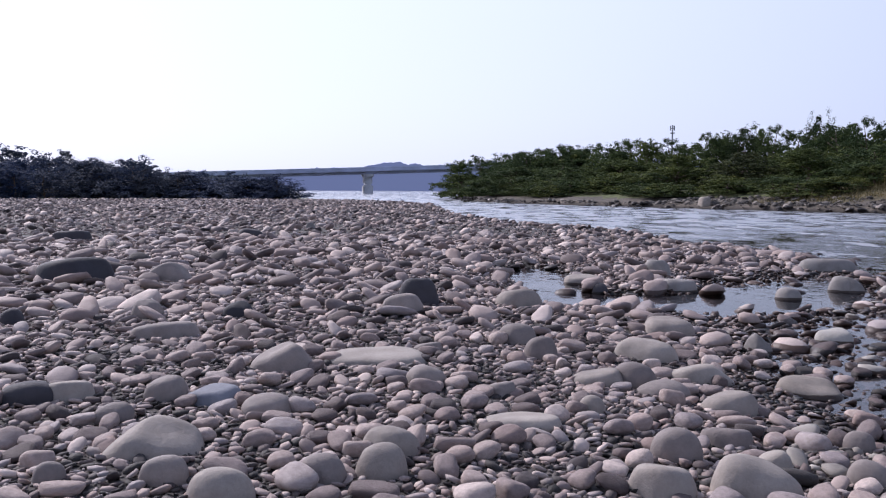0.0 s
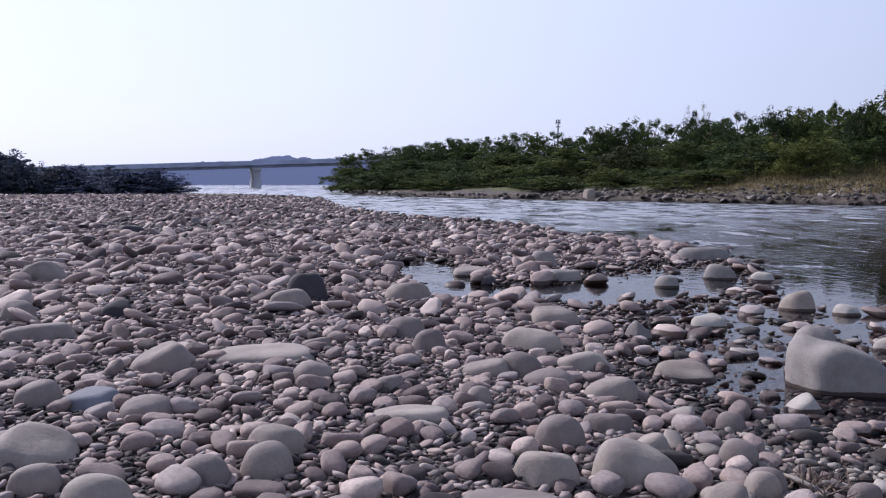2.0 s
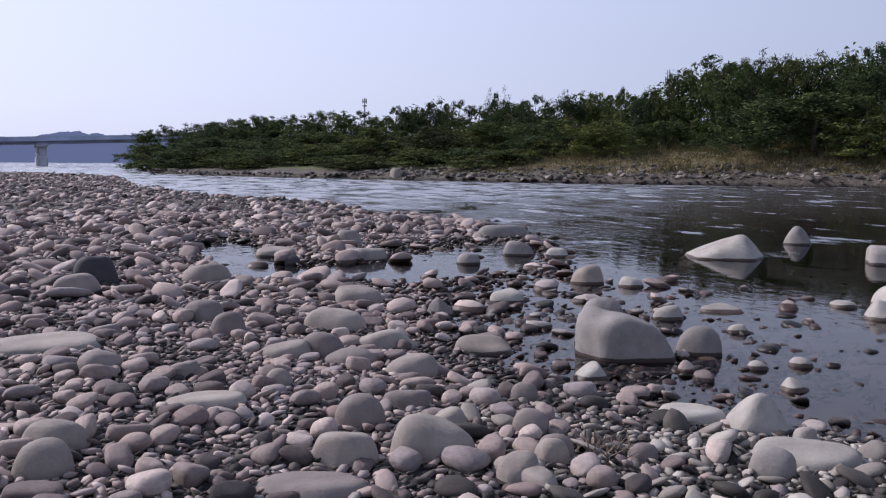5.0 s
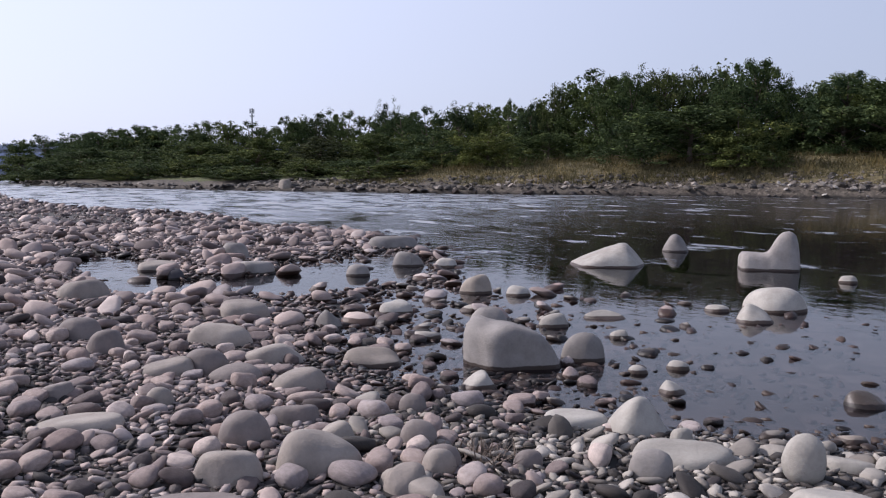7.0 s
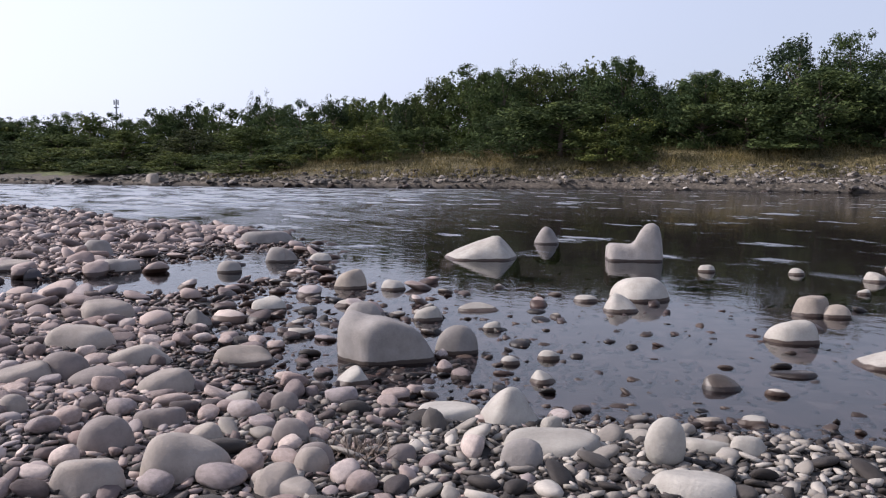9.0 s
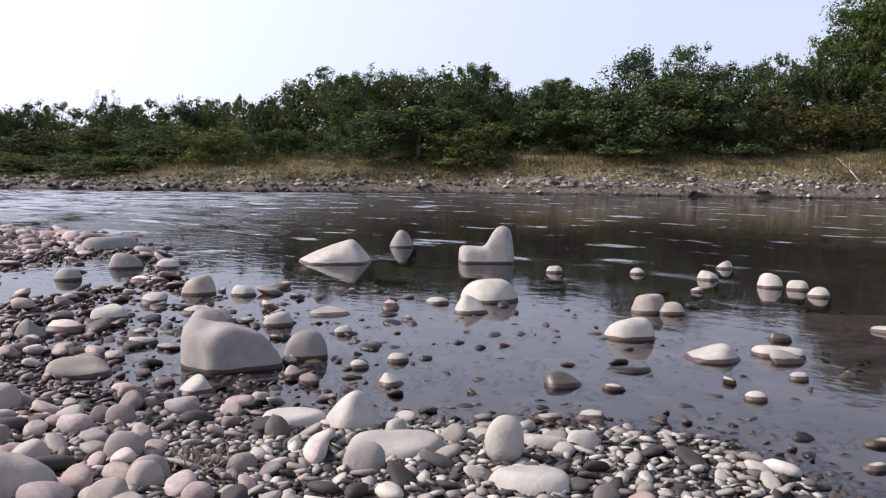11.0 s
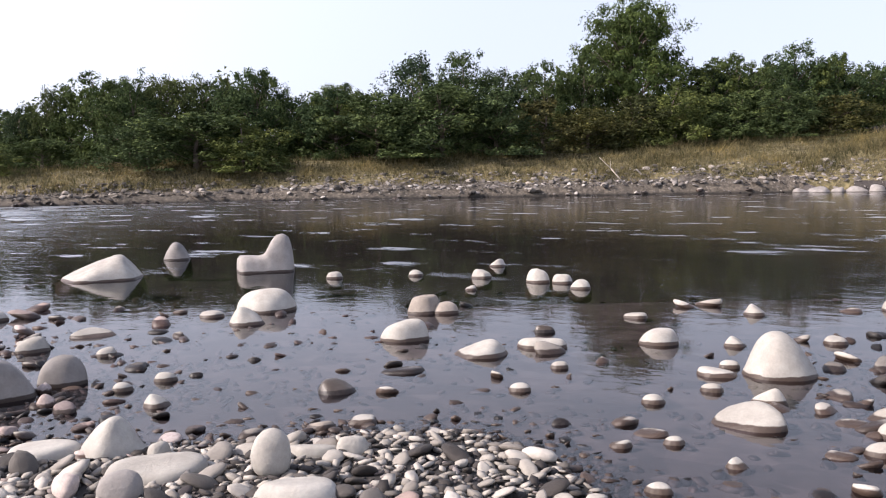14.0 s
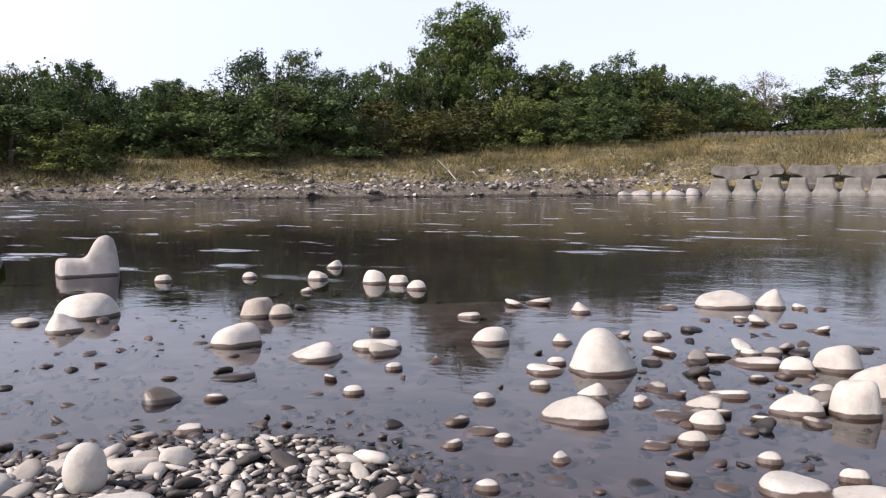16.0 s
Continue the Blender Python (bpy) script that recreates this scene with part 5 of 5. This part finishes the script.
def strewn(rng, tries, r0, r1, az0, az1, small, large, power, crowd, taken=None):
    """Places and sizes of stones, large ones first, that don't lie too deep in each other."""
    r = np.sqrt(rng.uniform(r0**2, r1**2, tries))
    a = np.radians(rng.uniform(az0, az1, tries))
    x, y = r * np.sin(a), r * np.cos(a)
    size = np.sort(small + (large - small) * rng.random(tries) ** power)[::-1]
    shore, _ = from_line(x, y, SHORE)
    z = height(x, y)
    wave = ripple(x * 1.7 + 3, y * 1.7)
    pool = np.exp(-(((x - 4.0) / 1.5) ** 2 + ((y - 8.4) / 2.4) ** 2))
    isles = np.exp(-(((x - 7.4) / 1.9) ** 2 + ((y - 0.2) / 1.1) ** 2)) + 0.8 * np.exp(-(((x - 4.1) / 0.7) ** 2 + ((y - 5.0) / 0.8) ** 2)) + 0.35 * np.exp(-(((x - 6.2) / 1.6) ** 2 + ((y - 4.6) / 1.8) ** 2))
    chance = np.where(shore > -0.05, 1.0, np.clip(np.exp(shore / np.where((y > 4.4) & (y < 11), 0.5, 0.22)) + 0.5 * pool * np.clip(0.6 + 1.4 * wave, 0, 1) + 0.16 * isles * (1 + 0.8 * wave) + 0.006, 0, 1))
    chance = np.where((shore > 0) & (z < 0.0), 0.30, chance)
    chance = np.where((shore < -0.05) & (r > 13), np.exp(shore / 0.9) * 0.6, chance)
    keep = (rng.random(tries) < chance) & (r > 1.2) & ((shore > -0.25) | (size > 0.055)) & ((shore > 1.1) | (y > 4.2) | (size < 0.12) | (rng.random(tries) < 0.4))
    x, y, z, size = x[keep], y[keep], z[keep], size[keep]
    for bx, by, br in BOULDER_SPOTS:
        if math.hypot(bx, by) < r1 + 1:
            ok = np.hypot(x - bx, y - by) > br * 0.70 + size * 0.20
            x, y, z, size = x[ok], y[ok], z[ok], size[ok]
    cell, grid, chosen = large, {}, []
    first = 0
    if taken is not None:  # stones that lie there already
        first, cell = len(taken[2]), max(large, float(taken[2].max()))
        x, y, z, size = np.concatenate([taken[0][:, 0], x]), np.concatenate([taken[0][:, 1], y]), np.concatenate([taken[1], z]), np.concatenate([taken[2], size])
        for k in range(first):
            grid.setdefault((int(x[k] // cell), int(y[k] // cell)), []).append(k)
    for k in range(first, len(x)):
        gx, gy = int(x[k] // cell), int(y[k] // cell)
        clear = True
        for i in (gx - 1, gx, gx + 1):
            for j in (gy - 1, gy, gy + 1):
                for o in grid.get((i, j), ()):
                    if (x[o] - x[k]) ** 2 + (y[o] - y[k]) ** 2 < (crowd * (size[o] + size[k])) ** 2:
                        clear = False
                        break
                if not clear:
                    break
            if not clear:
                break
        if clear:
            grid.setdefault((gx, gy), []).append(k)
            chosen.append(k)
    return np.stack([x[chosen], y[chosen]], -1), z[chosen], size[chosen]


def gravel_bar():
    rng = np.random.default_rng(77)
    fine, coarse = [loose_shape(500 + k, 2) for k in range(14)], [loose_shape(600 + k, 1) for k in range(14)]
    near, z, size = strewn(rng, 15000, 2.4, 8.2, -34, 106, 0.06, 0.19, 7.0, 0.40)
    gaps = strewn(rng, 130000, 2.4, 8.2, -34, 106, 0.022, 0.078, 2.6, 0.37, (near, z, size))
    # the largest of the nearest stones are pieces of their own
    order = np.argsort(-size)
    silted = np.minimum(near[:, 0] - 2.0, 4.3 - near[:, 1]) + 0.45 * rng.normal(size=len(near)) > 0
    inside = [k for k in order if not silted[k] and np.hypot(near[k, 0] - 0.9, near[k, 1] - 4.2) < 3.6][:300]
    meshes = [mesh_of("cobble", v, f, [mat_cobble]) for v, f in (loose_shape(500 + k, 3) for k in range(14))]
    turn = random.Random(9)
    for k in inside:
        ob = new("cobble", meshes[turn.randrange(len(meshes))])
        ob.parent = ground
        s = float(size[k])
        high = s * turn.uniform(0.42, 0.68)
        ob.matrix_basis = pose(near[k, 0], near[k, 1], z[k] + high * 0.36, turn.gauss(0, 9), turn.gauss(0, 9), turn.uniform(0, 360)) @ Matrix.Diagonal((s * turn.uniform(0.9, 1.25), s * turn.uniform(0.65, 0.95), high, 1))
    rest = np.setdiff1d(np.arange(len(near)), inside)
    close = rest[size[rest] > 0.075]
    tiny = rest[size[rest] <= 0.075]
    # random patches and the smallest stones take the gap-shade colour
    dark_gap = (np.sin(3.1 * gaps[0][:, 0] + 1.3 * gaps[0][:, 1]) + 0.8 * rng.normal(size=len(gaps[2])) > 0.1) | (gaps[2] < 0.034)
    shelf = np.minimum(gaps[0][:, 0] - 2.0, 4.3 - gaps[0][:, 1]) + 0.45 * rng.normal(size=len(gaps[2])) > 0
    dark_gap = np.where(shelf, gaps[2] + 0.012 * rng.normal(size=len(gaps[2])) < 0.036, dark_gap)
    groups = [(*(q[dark_gap] for q in gaps), coarse, mat_filler), (*(q[~dark_gap & shelf] for q in gaps), coarse, mat_beach), (*(q[~dark_gap & ~shelf] for q in gaps), coarse, mat_pebbles)]
    for some, shapes in ((close, fine), (tiny, coarse)):
        for pale in (True, False):
            k = some[silted[some] == pale]
            groups.append((near[k], z[k], size[k], shapes, mat_beach if pale else mat_pebbles))
    mid = strewn(rng, 14000, 8.2, 22, -32, 62, 0.10, 0.36, 6.0, 0.40)
    large = mid[2] > 0.19
    groups.append((*(q[large] for q in mid), fine, mat_pebbles))
    groups.append((*(q[~large] for q in mid), coarse, mat_pebbles))
    groups.append((*strewn(rng, 100000, 8.2, 22, -32, 62, 0.04, 0.13, 2.5, 0.38, mid), coarse, mat_pebbles))
    far = strewn(rng, 60000, 22, 88, -31, 14, 0.07, 0.36, 7.0, 0.38)
    groups.append((*far, coarse, mat_pebbles))
    # the bar goes on round the place where one stands
    for sector in ((1.2, 2.4, -34, 106), (1.2, 7.0, 106, 326)):
        groups.append((*strewn(rng, 9000, *sector, 0.05, 0.20, 5.0, 0.38), coarse, mat_pebbles))

    def pool_place(n, x, y, sx, sy, small, large):
        p = np.stack([rng.normal(x, sx, n), rng.normal(y, sy, n)], -1)
        keep = (from_line(p[:, 0], p[:, 1], SHORE)[0] < -0.1) & np.all(np.hypot(p[:, :1] - BOULDER_SPOTS[:, 0], p[:, 1:] - BOULDER_SPOTS[:, 1]) > 0.8 * BOULDER_SPOTS[:, 2], axis=1)
        p = p[keep]
        return p, height(p[:, 0], p[:, 1]), small + (large - small) * rng.random(len(p)) ** 2.2

    for spot in ((170, 7.2, 0.2, 1.5, 0.6, 0.05, 0.24), (150, 3.9, 5.2, 0.6, 0.5, 0.04, 0.13), (80, 6.2, 5.4, 1.2, 1.2, 0.04, 0.12), (210, 4.1, 7.8, 1.0, 1.5, 0.06, 0.22), (120, 3.35, 5.35, 0.42, 0.22, 0.05, 0.13), (34, 5.6, 2.0, 1.0, 0.9, 0.05, 0.13), (70, 7.0, 9.4, 2.2, 2.0, 0.06, 0.20), (30, 10.5, 5.0, 2.5, 2.5, 0.1, 0.26), (40, 5.4, 0.3, 0.8, 0.5, 0.05, 0.15), (30, 6.3, 3.3, 0.7, 0.5, 0.05, 0.13)):
        groups.append((*pool_place(*spot), fine, mat_beach))
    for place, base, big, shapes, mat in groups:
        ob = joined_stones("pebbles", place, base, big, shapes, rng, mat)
        ob.parent = ground
        tagged(ob, "mixed grey, buff and brown river pebbles", kind="stuff")
    print("stones", [len(g[0]) for g in groups])


gravel_bar()
